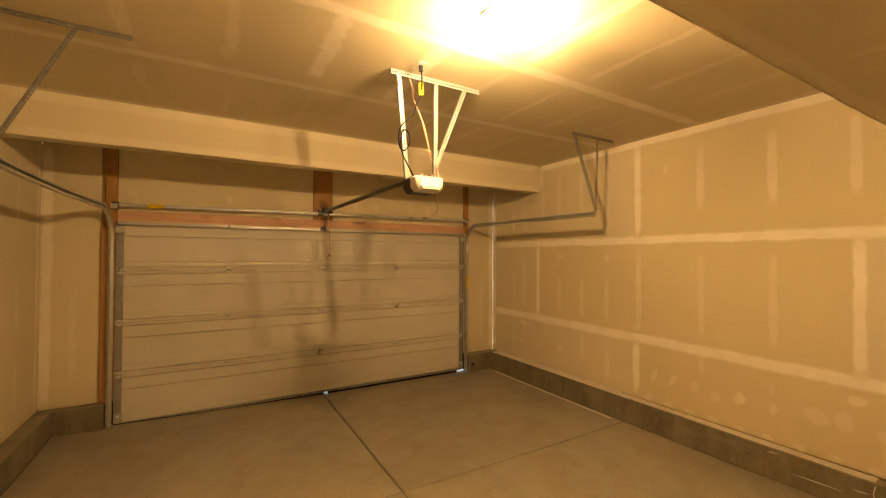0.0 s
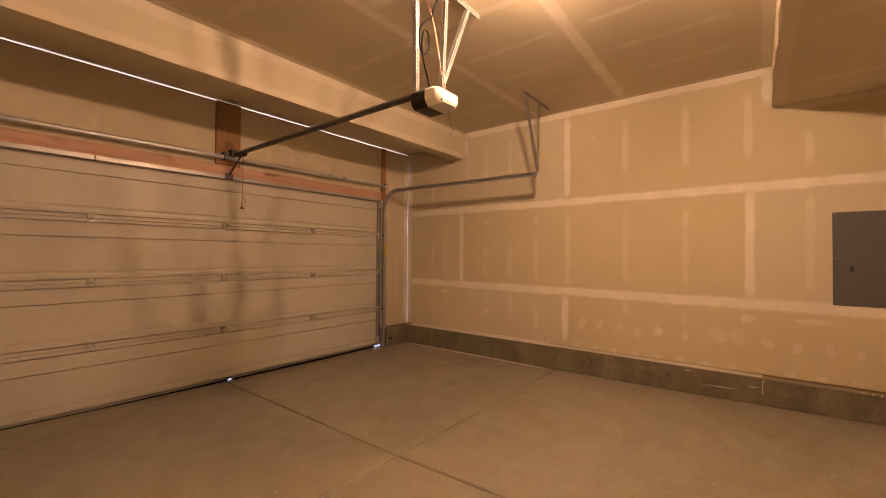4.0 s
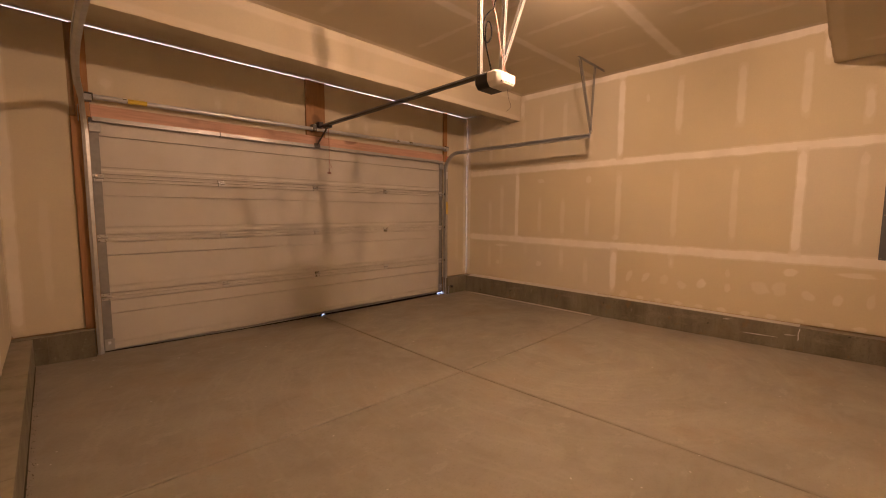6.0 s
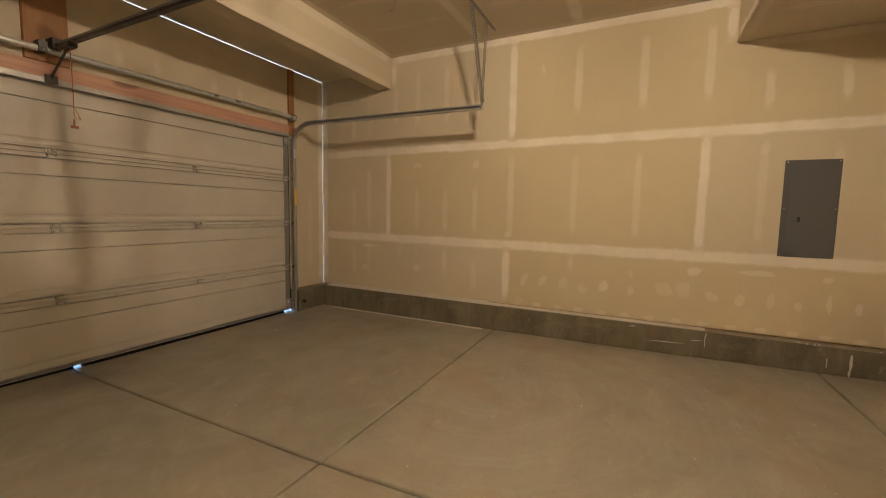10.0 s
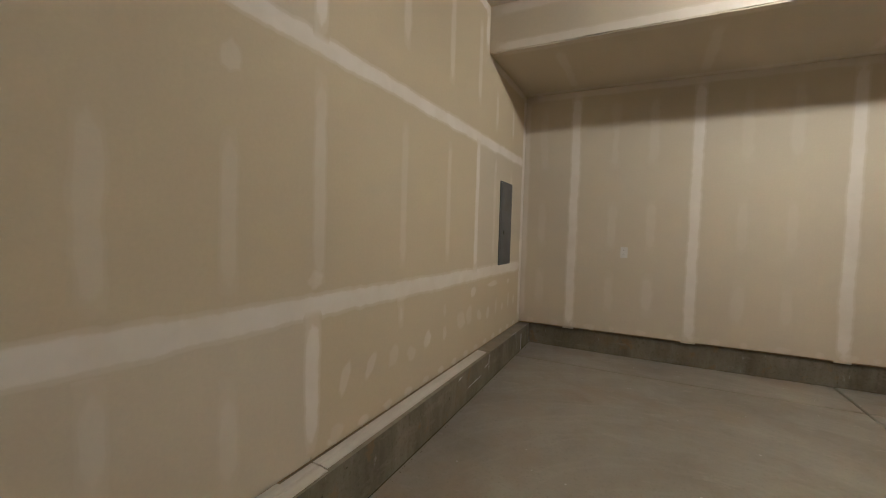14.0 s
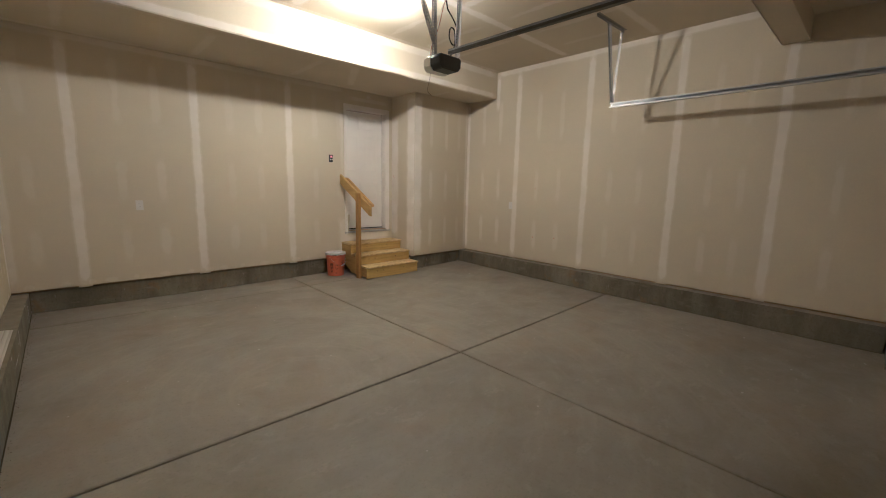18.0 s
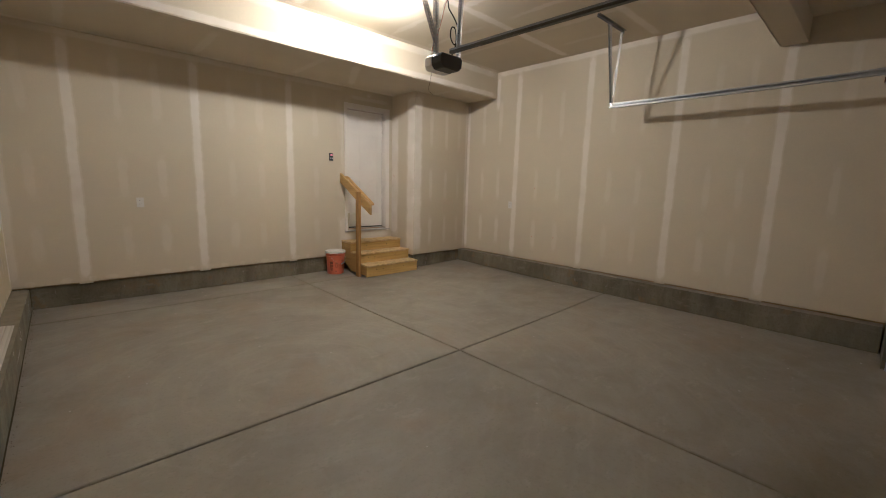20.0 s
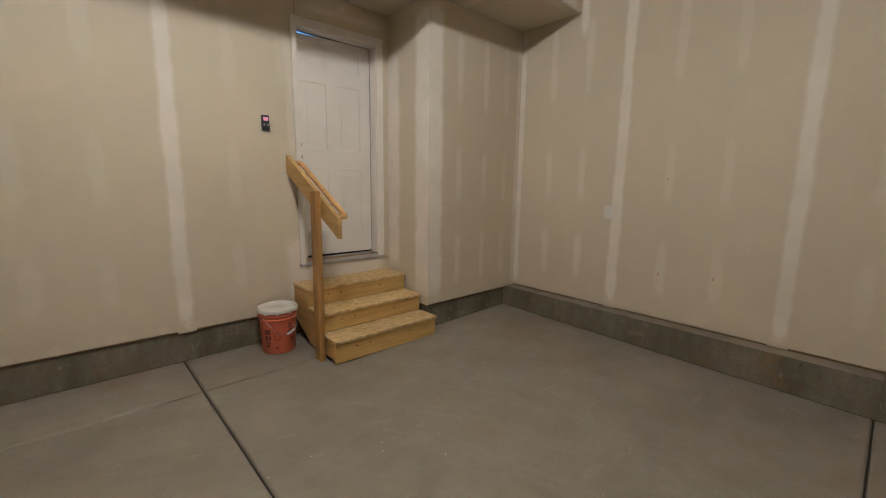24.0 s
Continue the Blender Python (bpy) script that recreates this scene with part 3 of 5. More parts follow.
# east wall: three rows of sheets laid lengthwise
Z1, Z2 = 0.957, 2.162
YU, YL, YB, YC = -0.073, -0.046, -2.003, 1.643       # upright joints of the east wall
for y0, y1, z0, z1, mat in ((-3.49, YL, TOP + 0.012, Z1, PAPER_TAN), (YL, NY - 0.006, TOP + 0.012, Z1, PAPER_GREY),
                            (-3.49, YB, Z1, Z2, PAPER_GREY), (YB, YC, Z1, Z2, PAPER_TAN), (YC, NY - 0.006, Z1, Z2, PAPER_GREY),
                            (-3.49, YU, Z2, CEIL, PAPER_TAN), (YU, NY - 0.006, Z2, CEIL, PAPER_GREY)):
    sheet(wall_east, (EX, y0 + G, z0 + G), (EX + 0.013, y1 - G, z1 - G), mat)
# south wall: upright sheets
cuts = [EX, 2.395, 1.203, 0.005, HX1 + 0.005]
for a, b in zip(cuts, cuts[1:]):
    sheet(wall_south, (b + G, SY - 0.013, TOPS + 0.014), (a - G, SY, SOFFIT), PAPER_GREY)
sheet(wall_south, (JUTX - 0.01, SY - 0.013, HZ0 - 0.048), (HX0 - 0.002, SY, HZ1 + 0.003), PAPER_GREY)
sheet(wall_south, (JUTX - 0.01, SY - 0.013, HZ1 + 0.005), (HX1 + 0.004, SY, SOFFIT), PAPER_GREY)
sheet(wall_south, (JUTX - 0.01, SY - 0.013, TOPS + 0.002), (HX1 + 0.004, SY, HZ0 - 0.05), PAPER_GREY)
# jog
sheet(wall_jog, (WX + G, JUTY - 0.013, TOPS + 0.012), (JUTX, JUTY, SOFFIT), PAPER_GREY)
sheet(wall_jog, (JUTX - 0.013, SY + G, TOPS + 0.002), (JUTX + 0.002, JUTY - 0.0135, SOFFIT), PAPER_GREY)
# west wall
cuts = [JUTY, -1.705, -0.475, 0.700, 1.715, NY - 0.006]
for a, b in zip(cuts, cuts[1:]):
    sheet(wall_west, (WX - 0.013, a + G, TOPW + (0.016 if a > -0.6 else 0.011)), (WX, b - G, CEIL), PAPER_GREY)
# wall round the garage door
sheet(wall_north, (WX + 0.006, NY, TOPW + 0.012), (-2.587, NY + 0.012, BACKZ - 0.014), PAPER_GREY)
sheet(wall_north, (2.477, NY, TOP + 0.012), (EX - 0.007, NY + 0.012, BACKZ - 0.014), PAPER_GREY)
sheet(wall_north, (-2.438, NY, 2.463), (-0.239, NY + 0.012, BACKZ - 0.014), PAPER_GREY)
sheet(wall_north, (0.038, NY, 2.463), (2.333, NY + 0.012, BACKZ - 0.014), PAPER_GREY)
sheet(wall_north, (2.427, NY, 2.335), (2.4755, NY + 0.012, BACKZ - 0.014), PAPER_GREY)


# ceiling, soffit and beam
structure("ceiling", box((WX - 0.17, SOFY - 0.10, CEIL), (EX + 0.17, BEAM1 + 0.02, CEIL + 0.14)), PAPER_GREY, "bare drywall ceiling with taped joints", "ceiling")
ceiling = bpy.data.objects["ceiling"]
soffit = structure("soffit", box((WX + 0.001, SY - 0.16, SOFFIT), (EX - 0.001, SOFY, CEIL + 0.13), 0.004), PAPER_GREY, "wide drywall soffit box above the house door", "soffit")
beam = structure("beam", box((WX + 0.001, BEAM0, BEAMZ), (EX - 0.001, BEAM1, CEIL + 0.001), 0.006), PAPER_GREY, "drywalled ceiling beam in front of the overhead door", "beam")
back_ceiling = structure("ceiling_back", box((WX + 0.001, BEAM1, BACKZ), (EX - 0.001, NY + 0.05, BACKZ + 0.30)), PAPER_GREY, "low drywall ceiling strip behind the beam", "ceiling")


# unseen eave added outside; its dark blue colour dims the view through the slit
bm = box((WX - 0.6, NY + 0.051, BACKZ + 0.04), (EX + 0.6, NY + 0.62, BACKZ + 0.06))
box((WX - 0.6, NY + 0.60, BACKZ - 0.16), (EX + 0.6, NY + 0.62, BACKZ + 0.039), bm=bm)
structure("eave", bm, paint("slit_dimming_paint", (0.030, 0.033, 0.050), 0.8, 0.2, (0.02, 0.02, 0.03)), "unseen eave added to dim the daylight slit, coloured dark blue", "eave")


# ---- concrete curb ----
curb = structure("curb", box((CE + 0.02, -3.66, -0.14), (EX + 0.014, 2.96, TOP - 0.012)), CURB, "rough grey concrete foundation curb with stains and form joints", "curb")


part("curb_core", box((WX - 0.16, CS - 0.135, -0.14), (EX + 0.16, CS - 0.125, TOPS - 0.001)), CURB, curb)


def curb_run(lo, hi, axis, cuts):
    """Lengths of curb between form joints, with worn top edges."""
    marks = [lo[axis], *cuts, hi[axis]]
    for a, b in zip(marks, marks[1:]):
        p, q = list(lo), list(hi)
        p[axis], q[axis] = a + 0.0004, b - 0.0004
        part("curb_block", box(p, q, 0.0028, seg=2), CURB, curb)


curb_run((CE, -3.52, -0.13), (EX + 0.012, 2.699, TOP), 1, (-3.05, -2.62, -2.15, -1.20, -0.72, 0.10, 0.62, 1.12, 1.72, 2.24))
curb_run((HX1 - 0.1, CS - 0.12, -0.13), (CE - 0.003, CS, TOPS), 0, (0.02, 1.33, 2.10))
curb_run((CW - 0.10, JUTY - 0.13, -0.13), (JUTX - 0.018, JUTY - 0.022, TOPS), 0, (-2.32,))
curb_run((WX - 0.010, JUTY - 0.02, -0.13), (CW, 2.699, TOPW), 1, (-2.05, -1.22, 0.05, 1.62))
curb_run((WX - 0.010, CN, -0.13), (-2.522, NY + 0.012, TOPW), 0, (-2.86,))
curb_run((DX1 + 0.035, CN, -0.13), (EX + 0.012, NY + 0.012, TOP), 0, ())


# ---- taped joints ----
E_, W_, S_, N_, D_ = (-1, 0, 0), (1, 0, 0), (0, 1, 0), (0, -1, 0), (0, 0, -1)


def e_band(y0, z0, y1, z1, w=0.10, s=1.0, wander=0.25, full=0):
    return mud_strip(wall_east, (EX, y0, z0), (EX, y1, z1), w, E_, s, wander, "joint_tape", full)


e_band(-3.48, Z1 - 0.012, NY - 0.02, Z1 + 0.030, 0.112, 1.05)
e_band(-3.48, Z2 + 0.004, NY - 0.02, Z2 - 0.018, 0.098, 1.05)
e_band(YL, TOP + 0.03, YL, Z1, 0.085)
e_band(YU, Z2, YU, CEIL - 0.02, 0.085)
e_band(YB, Z1, YB, Z2, 0.080)
e_band(YC, Z1, YC, Z2, 0.075)
e_band(-3.447, TOP + 0.03, -3.447, SOFFIT, 0.10, 0.95, 0.25, -1)
e_band(2.755, TOP + 0.03, 2.755, 3.19, 0.085, 0.8, 0.25, 1)
e_band(-2.2, CEIL - 0.042, 1.6, CEIL - 0.042, 0.082, 1.0, 0.3, -1)
e_band(SOFY + 0.045, SOFFIT - 0.02, SOFY + 0.045, CEIL - 0.03, 0.085, 0.9)
e_band(BEAM0 - 0.04, BEAMZ, BEAM0 - 0.04, CEIL - 0.03, 0.075, 0.75)
e_band(-3.45, SOFFIT - 0.03, SOFY, SOFFIT - 0.03, 0.08, 0.5)
# rows of screws, spotted along the studs
for y in (-2.990, -2.465, -1.995, -1.429, -0.799, 0.371, 0.781, 1.191, 2.231):
    far = 0.36 if y > 0 else 0.50
    if -2.3 < y < 1.5:
        e_band(y, 2.42, y, 3.18, 0.075, far, 0.5)
    else:
        e_band(y, 2.30, y, 2.72, 0.07, 0.6, 0.5)
    if abs(y - YB) > 0.1:
        e_band(y, 1.06, y, 1.70 if y > 0 else 2.02, 0.07, 0.30, 0.5)
for y, z0, z1, s in ((1.966, 1.05, 1.95, 0.45), (-0.079, 1.05, 2.05, 0.55), (0.371, 0.32, 0.78, 0.45), (0.781, 0.5, 0.93, 0.5), (1.191, 0.72, 0.93, 0.4),
                     (1.456, 0.70, 0.93, 0.45), (2.231, 0.40, 0.9, 0.35), (1.966, 0.42, 0.92, 0.3), (-0.794, 0.70, 0.93, 0.75), (1.536, 2.5, 3.0, 0.4), (1.956, 2.3, 2.9, 0.3), (0.371, 2.25, 2.40, 0.8)):
    e_band(y, z0, y, z1, 0.075, s * 0.75, 0.5)
for y, z, w, h, a in ((-0.274, 0.57, 0.09, 0.20, -0.35), (-0.494, 0.575, 0.09, 0.16, -0.5), (-0.724, 0.565, 0.11, 0.16, -0.5), (-0.934, 0.52, 0.14, 0.12, -0.6),
                      (-1.154, 0.57, 0.11, 0.16, -0.4), (-1.414, 0.725, 0.06, 0.10, 0), (-1.419, 0.55, 0.08, 0.12, 0), (-1.725, 0.595, 0.20, 0.17, -0.4),
                      (-1.900, 0.61, 0.15, 0.20, -0.3), (-2.140, 0.565, 0.14, 0.10, -0.7), (-2.370, 0.55, 0.09, 0.13, -0.3), (-2.605, 0.57, 0.07, 0.18, -0.1),
                      (-2.810, 0.545, 0.07, 0.10, 0), (-3.020, 0.59, 0.05, 0.20, 0), (-3.215, 0.56, 0.06, 0.14, 0), (1.186, 1.95, 0.16, 0.09, 0), (0.370, 1.93, 0.10, 0.14, -0.2),
                      (-0.059, 1.09, 0.11, 0.09, 0.3), (-2.500, 0.82, 0.34, 0.07, 0), (-1.980, 0.80, 0.14, 0.10, 0.4), (-0.214, 0.31, 0.12, 0.10, 0), (1.186, 0.60, 0.12, 0.10, 0.3),
                      (2.036, 0.55, 0.09, 0.10, 0.1), (-0.414, 2.95, 0.05, 0.14, 0.1), (-2.470, 1.98, 0.08, 0.16, 0), (1.936, 0.86, 0.40, 0.05, 0), (-3.000, 0.8, 0.10, 0.06, 0)):
    mud_spot(wall_east, (EX, y, z), w, h, E_, turn=a, strength=0.42 + 0.12 * math.sin(37 * y) if z < 0.9 else 0.32)
for k in range(14):
    mud_spot(wall_east, (EX, -0.2 - 0.235 * k, TOP + 0.045), 0.12, 0.06, E_, strength=0.42)


def s_band(x, z0, z1, w=0.10, s=1.0, wander=0.25, y=SY, wall=None):
    return mud_strip(wall or wall_south, (x, y, z0), (x, y, z1), w, S_, s, wander)


for x in (2.395, 1.203, 0.005):
    s_band(x, TOPS - 0.004, SOFFIT - 0.02, 0.100, 0.95, 0.3)
s_band(EX - 0.02, TOPS + 0.016, SOFFIT, 0.09, 0.5)
for x, s in ((2.75, 0.30), (1.98, 0.34), (1.60, 0.40), (0.80, 0.28), (0.42, 0.32), (-0.40, 0.30), (-0.80, 0.22)):
    s_band(x, 0.45, 0.95, 0.10, s * 0.8, 0.8)
    s_band(x, 1.15, 1.75, 0.09, s * 0.65, 0.8)
    s_band(x, 2.05, 2.85, 0.09, s * 0.65, 0.8)
mud_strip(wall_south, (EX - 0.05, SY, SOFFIT - 0.03), (HX1, SY, SOFFIT - 0.03), 0.08, S_, 0.45)
s_band(-0.86, 0.30, 0.95, 0.16, 0.6, 0.5)
mud_strip(wall_south, (-0.85, SY, 0.55), (-1.78, SY, 0.56), 0.17, S_, 0.85, 0.6)
s_band(-0.855, 1.2, 2.6, 0.06, 0.4, 0.5)
mud_strip(wall_south, (-0.96, SY, 2.82), (-1.78, SY, 2.82), 0.06, S_, 0.5)
s_band(-1.35, 2.82, 2.94, 0.09, 0.7)
mud_strip(wall_south, (-1.0, SY, 0.60), (-1.78, SY, 0.60), 0.10, S_, 0.6, 0.5)
for k in range(16):
    mud_spot(wall_south, (2.85 - 0.24 * k + 0.05 * math.sin(5 * k), SY, TOPS + 0.05), 0.10 + 0.04 * math.sin(9 * k), 0.07, S_, strength=0.22)
# jog
mud_strip(wall_jog, (JUTX - 0.08, JUTY, TOPS + 0.014), (JUTX - 0.08, JUTY, SOFFIT - 0.02), 0.158, S_, 1.0, 0.2, "corner_bead", 1)
mud_strip(wall_jog, (JUTX + 0.002, JUTY - 0.10, TOP + 0.02), (JUTX + 0.002, JUTY - 0.10, SOFFIT - 0.02), 0.198, W_, 1.0, 0.12, "corner_bead", -1)
mud_strip(wall_jog, (JUTX + 0.002, SY + 0.10, 0.52), (JUTX + 0.002, SY + 0.10, SOFFIT - 0.3), 0.19, W_, 0.95, 0.2, "joint_tape", 1)
for x, s in ((-2.20, 0.42), (-2.55, 0.42), (-2.86, 0.25)):
    for z0, z1 in ((0.35, 0.95), (1.15, 1.75), (2.05, 2.8)):
        s_band(x, z0, z1, 0.075, s, 0.6, JUTY, wall_jog)
s_band(WX + 0.03, TOPS + 0.016, SOFFIT, 0.06, 0.55, 0.2, JUTY, wall_jog)


def w_band(y0, z0, y1, z1, w=0.10, s=1.0, wander=0.25):
    return mud_strip(wall_west, (WX, y0, z0), (WX, y1, z1), w, W_, s, wander)


for y in (-1.715, -0.475, 0.700, 1.715):
    w_band(y, TOPW + 0.004, y, CEIL - 0.03, 0.095, 0.85)
w_band(JUTY + 0.03, TOPW + 0.02, JUTY + 0.03, SOFFIT, 0.07, 0.85)
w_band(SOFY, CEIL - 0.03, BEAM0, CEIL - 0.03, 0.09, 0.7)
w_band(SOFY + 0.04, SOFFIT - 0.25, SOFY + 0.04, CEIL - 0.03, 0.08, 0.85)
w_band(BEAM0 - 0.04, BEAMZ, BEAM0 - 0.04, CEIL - 0.03, 0.075, 0.6)
w_band(2.72, TOPW + 0.03, 2.72, 3.18, 0.08, 0.5)
for y, s in ((-2.45, 0.42), (-2.08, 0.42), (-1.30, 0.32), (-0.90, 0.25), (-0.10, 0.25), (0.30, 0.25), (1.10, 0.28), (1.42, 0.22), (2.2, 0.3)):
    w_band(y, 0.42, y, 0.98, 0.08, s, 0.6)
    w_band(y, 1.20, y, 1.80, 0.075, s * 0.9, 0.6)
    w_band(y, 2.15, y, 2.95, 0.075, s * 0.9, 0.6)


def c_band(p, q, z, w=0.10, s=0.7, wander=0.3, wall=None):
    return mud_strip(wall or ceiling, (*p, z), (*q, z), w, D_, s, wander, "joint_tape")


c_band((WX + 0.03, -0.87), (EX - 0.03, -0.78), CEIL, 0.115, 0.95)
c_band((WX + 0.03, 0.39), (EX - 0.03, 0.33), CEIL, 0.10, 0.70)
c_band((0.47, -2.14), (0.47, -0.85), CEIL, 0.12, 1.0)
c_band((-0.16, -0.85), (-0.15, 0.36), CEIL, 0.13, 0.85, 0.4)
c_band((-0.84, -0.85), (-0.82, 0.20), CEIL, 0.11, 0.85, 1.8)
for x, y0, y1, s in ((1.07, -1.95, -0.90, 0.70), (1.66, -1.95, -1.0, 0.50), (2.25, -2.0, -1.1, 0.40), (1.06, -0.72, 0.25, 0.55), (1.63, -0.72, 0.20, 0.40), (2.22, -0.70, 0.20, 0.32), (0.45, -0.75, 1.35, 0.50),
                     (-1.43, -0.70, 0.20, 0.55), (-2.00, -0.70, 0.40, 0.50), (-2.6, -0.70, 0.2, 0.35), (-0.75, 0.5, 1.4, 0.35), (1.05, 0.45, 1.4, 0.40), (1.65, 0.45, 1.4, 0.32), (-1.4, -2.1, -1.0, 0.40),
                     (-0.78, -2.1, -1.0, 0.45), (-2.0, -2.1, -1.0, 0.35), (-2.0, 0.5, 1.45, 0.35), (-1.4, 0.5, 1.45, 0.30), (2.25, 0.45, 1.4, 0.3)):
    c_band((x, y0), (x, y1), CEIL, 0.080, s * 0.85, 1.3)
c_band((WX + 0.03, SOFY + 0.045), (EX - 0.03, SOFY + 0.045), CEIL, 0.085, 0.6)
c_band((WX + 0.03, BEAM0 - 0.04), (EX - 0.03, BEAM0 - 0.04), CEIL, 0.075, 0.8)
c_band((EX - 0.045, SOFY), (EX - 0.045, BEAM0), CEIL, 0.08, 0.5)
mud_strip(soffit, (WX + 0.03, SOFY, SOFFIT + 0.04), (EX - 0.03, SOFY, SOFFIT + 0.04), 0.078, S_, 0.9, 0.15, "corner_bead")
mud_strip(soffit, (WX + 0.03, SOFY, CEIL - 0.05), (EX - 0.03, SOFY, CEIL - 0.05), 0.09, S_, 0.6, 0.2)
c_band((WX + 0.03, SOFY - 0.05), (EX - 0.03, SOFY - 0.05), SOFFIT, 0.09, 0.35, 0.3, soffit)
c_band((-0.9, SY + 0.2), (-0.4, SOFY - 0.1), SOFFIT, 0.11, 0.4, 0.3, soffit)
for x in (2.4, 1.2, 0.0, -2.2):
    c_band((x, SY + 0.1), (x, SOFY - 0.15), SOFFIT, 0.09, 0.3, 0.4, soffit)
c_band((EX - 0.05, SY + 0.06), (WX + 0.05, SY + 0.06), SOFFIT, 0.09, 0.35, 0.3, soffit)
mud_strip(beam, (WX + 0.03, BEAM0, CEIL - 0.05), (EX - 0.03, BEAM0, CEIL - 0.05), 0.09, N_, 0.40, 0.2)
mud_strip(beam, (WX + 0.03, BEAM0, BEAMZ + 0.035), (EX - 0.03, BEAM0, BEAMZ + 0.035), 0.07, N_, 0.35, 0.15, "corner_bead")
for x in (-2.3, -1.3, 0.4, 0.72, 1.3, 1.62):
    mud_strip(wall_north, (x, NY, 2.55), (x, NY, 2.80), 0.08, N_, 0.5, 0.6)
for x0, x1 in ((WX + 0.05, -2.60), (2.49, EX - 0.05)):
    mud_strip(wall_north, ((x0 + x1) / 2, NY, 0.5), ((x0 + x1) / 2, NY, 1.6), 0.07, N_, 0.25, 0.6)
mud_strip(wall_north, (EX - 0.058, NY, TOP + 0.03), (EX - 0.058, NY, 3.15), 0.08, N_, 0.9)
mud_strip(wall_north, (WX + 0.05, NY, TOPW + 0.03), (WX + 0.05, NY, 3.15), 0.09, N_, 0.8)

for band in BANDS:
    lay_band(*band)


# ---- timber round the overhead door ----
def timber(name, lo, hi, material, label):
    return tagged(part(name, box(lo, hi, 0.003), material), label, "timber", kind="structure")


timber("jamb_board", (-2.545, NY - 0.026, 2.335), (-2.440, NY + 0.011, BACKZ - 0.015), WOOD_ORANGE, "dark orange fir post above the door track")
timber("jamb_board", (-2.585, NY - 0.026, TOPW + 0.002), (-2.457, NY + 0.011, 2.333), WOOD_ORANGE, "orange fir jamb board beside the overhead door")
timber("jamb_board", (2.335, NY - 0.026, 2.335), (2.425, NY + 0.011, BACKZ - 0.015), WOOD_ORANGE, "dark orange fir post above the door track")
sheet(wall_north, (2.345, NY, TOP + 0.012), (2.4765, NY + 0.012, 2.333), PAPER_GREY)
timber("header_board", (-2.438, NY - 0.020, 2.330), (2.333, NY + 0.011, 2.460), WOOD_RED, "reddish knotty fir header board above the overhead door")
timber("centre_plank", (-0.237, NY - 0.030, 2.463), (0.036, NY + 0.011, BACKZ - 0.015), WOOD_PLY, "brown oiled mounting plank above the overhead door")


# ---- overhead door ----
garage_door = thing("garage_door", (0, NY + 0.02, -0.04), "closed white steel sectional overhead door with galvanised hinges", "garage door")
FACE = NY + 0.012
SEAMS = [-0.036, 0.556, 1.157, 1.757, 2.345]


def section(z0, z1):
    """One section of pressed steel: flat face with narrow sunk grooves near its lips and below its top."""
    f = FACE + 0.008
    prof = [(f + 0.045, z0 + 0.0015), (f + 0.002, z0 + 0.0015), (f, z0 + 0.004)]
    for z, h in ((z0 + 0.037, 0.0058), (z0 + 0.100, 0.0), (z1 - 0.177, 0.0036), (z1 - 0.038, 0.0058)):
        if h:
            prof += [(f, z - h - 0.001), (f + 0.028, z - h), (f + 0.028, z + h * 0.8), (f, z + h)]
        else:
            prof += [(f, z - 0.03), (f + 0.004, z - 0.012), (f + 0.004, z + 0.004), (f, z + 0.014)]
    prof += [(f, z1 - 0.004), (f + 0.002, z1 - 0.0015), (f + 0.045, z1 - 0.0015)]
    sec = part("door_section", prism(prof, "X", DX0 + 0.002, DX1 - 0.002), DOOR_WHITE, garage_door)
    for a, b in ((DX0, DX0 + 0.075), (DX1 - 0.075, DX1)):
        part("end_stile", box((a, f - 0.007, z0 + 0.003), (b, f - 0.001, z1 - 0.003), 0.002), STILE, sec, "grey galvanised end stile")
    return sec


for a, b in zip(SEAMS, SEAMS[1:]):
    section(a, b)
# unseen plate and side strips added to stop daylight leaking round the sections
part("backing_skin", box((DX0 - 0.01, FACE + 0.0545, -0.034), (DX1 + 0.01, FACE + 0.060, 2.44)), DARK_STEEL, garage_door, "unseen dark plate added to block daylight at the seams")
for a, b in ((DX0 - 0.06, DX0 - 0.0105), (DX1 + 0.0105, DX1 + 0.06)):
    part("side_seal", box((a, FACE + 0.036, -0.034), (b, FACE + 0.065, 2.44)), RUBBER, garage_door, "unseen black strip added to block daylight at the door's edge")


def hinge(x, z, wide=0.075):
    h = part("hinge", box((x - wide / 2, FACE - 0.004, z + 0.008), (x + wide / 2, FACE + 0.008, z + 0.036), 0.002), HINGE, garage_door, "galvanised steel hinge")
    part("hinge_leaf", box((x - wide / 2.4, FACE - 0.004, z - 0.036), (x + wide / 2.4, FACE + 0.008, z - 0.008), 0.002), HINGE, h)
    part("hinge_knuckle", rod((x - wide / 2, FACE - 0.011, z), (x + wide / 2, FACE - 0.011, z), 0.009, 10), GALV, h, smooth=True)
    for dx in (-0.022, 0.022):
        for dz in (0.024, -0.024):
            part("bolt", rod((x + dx, FACE - 0.011, z + dz), (x + dx, FACE - 0.005, z + dz), 0.0055, 6), BRIGHT, h)
    return h


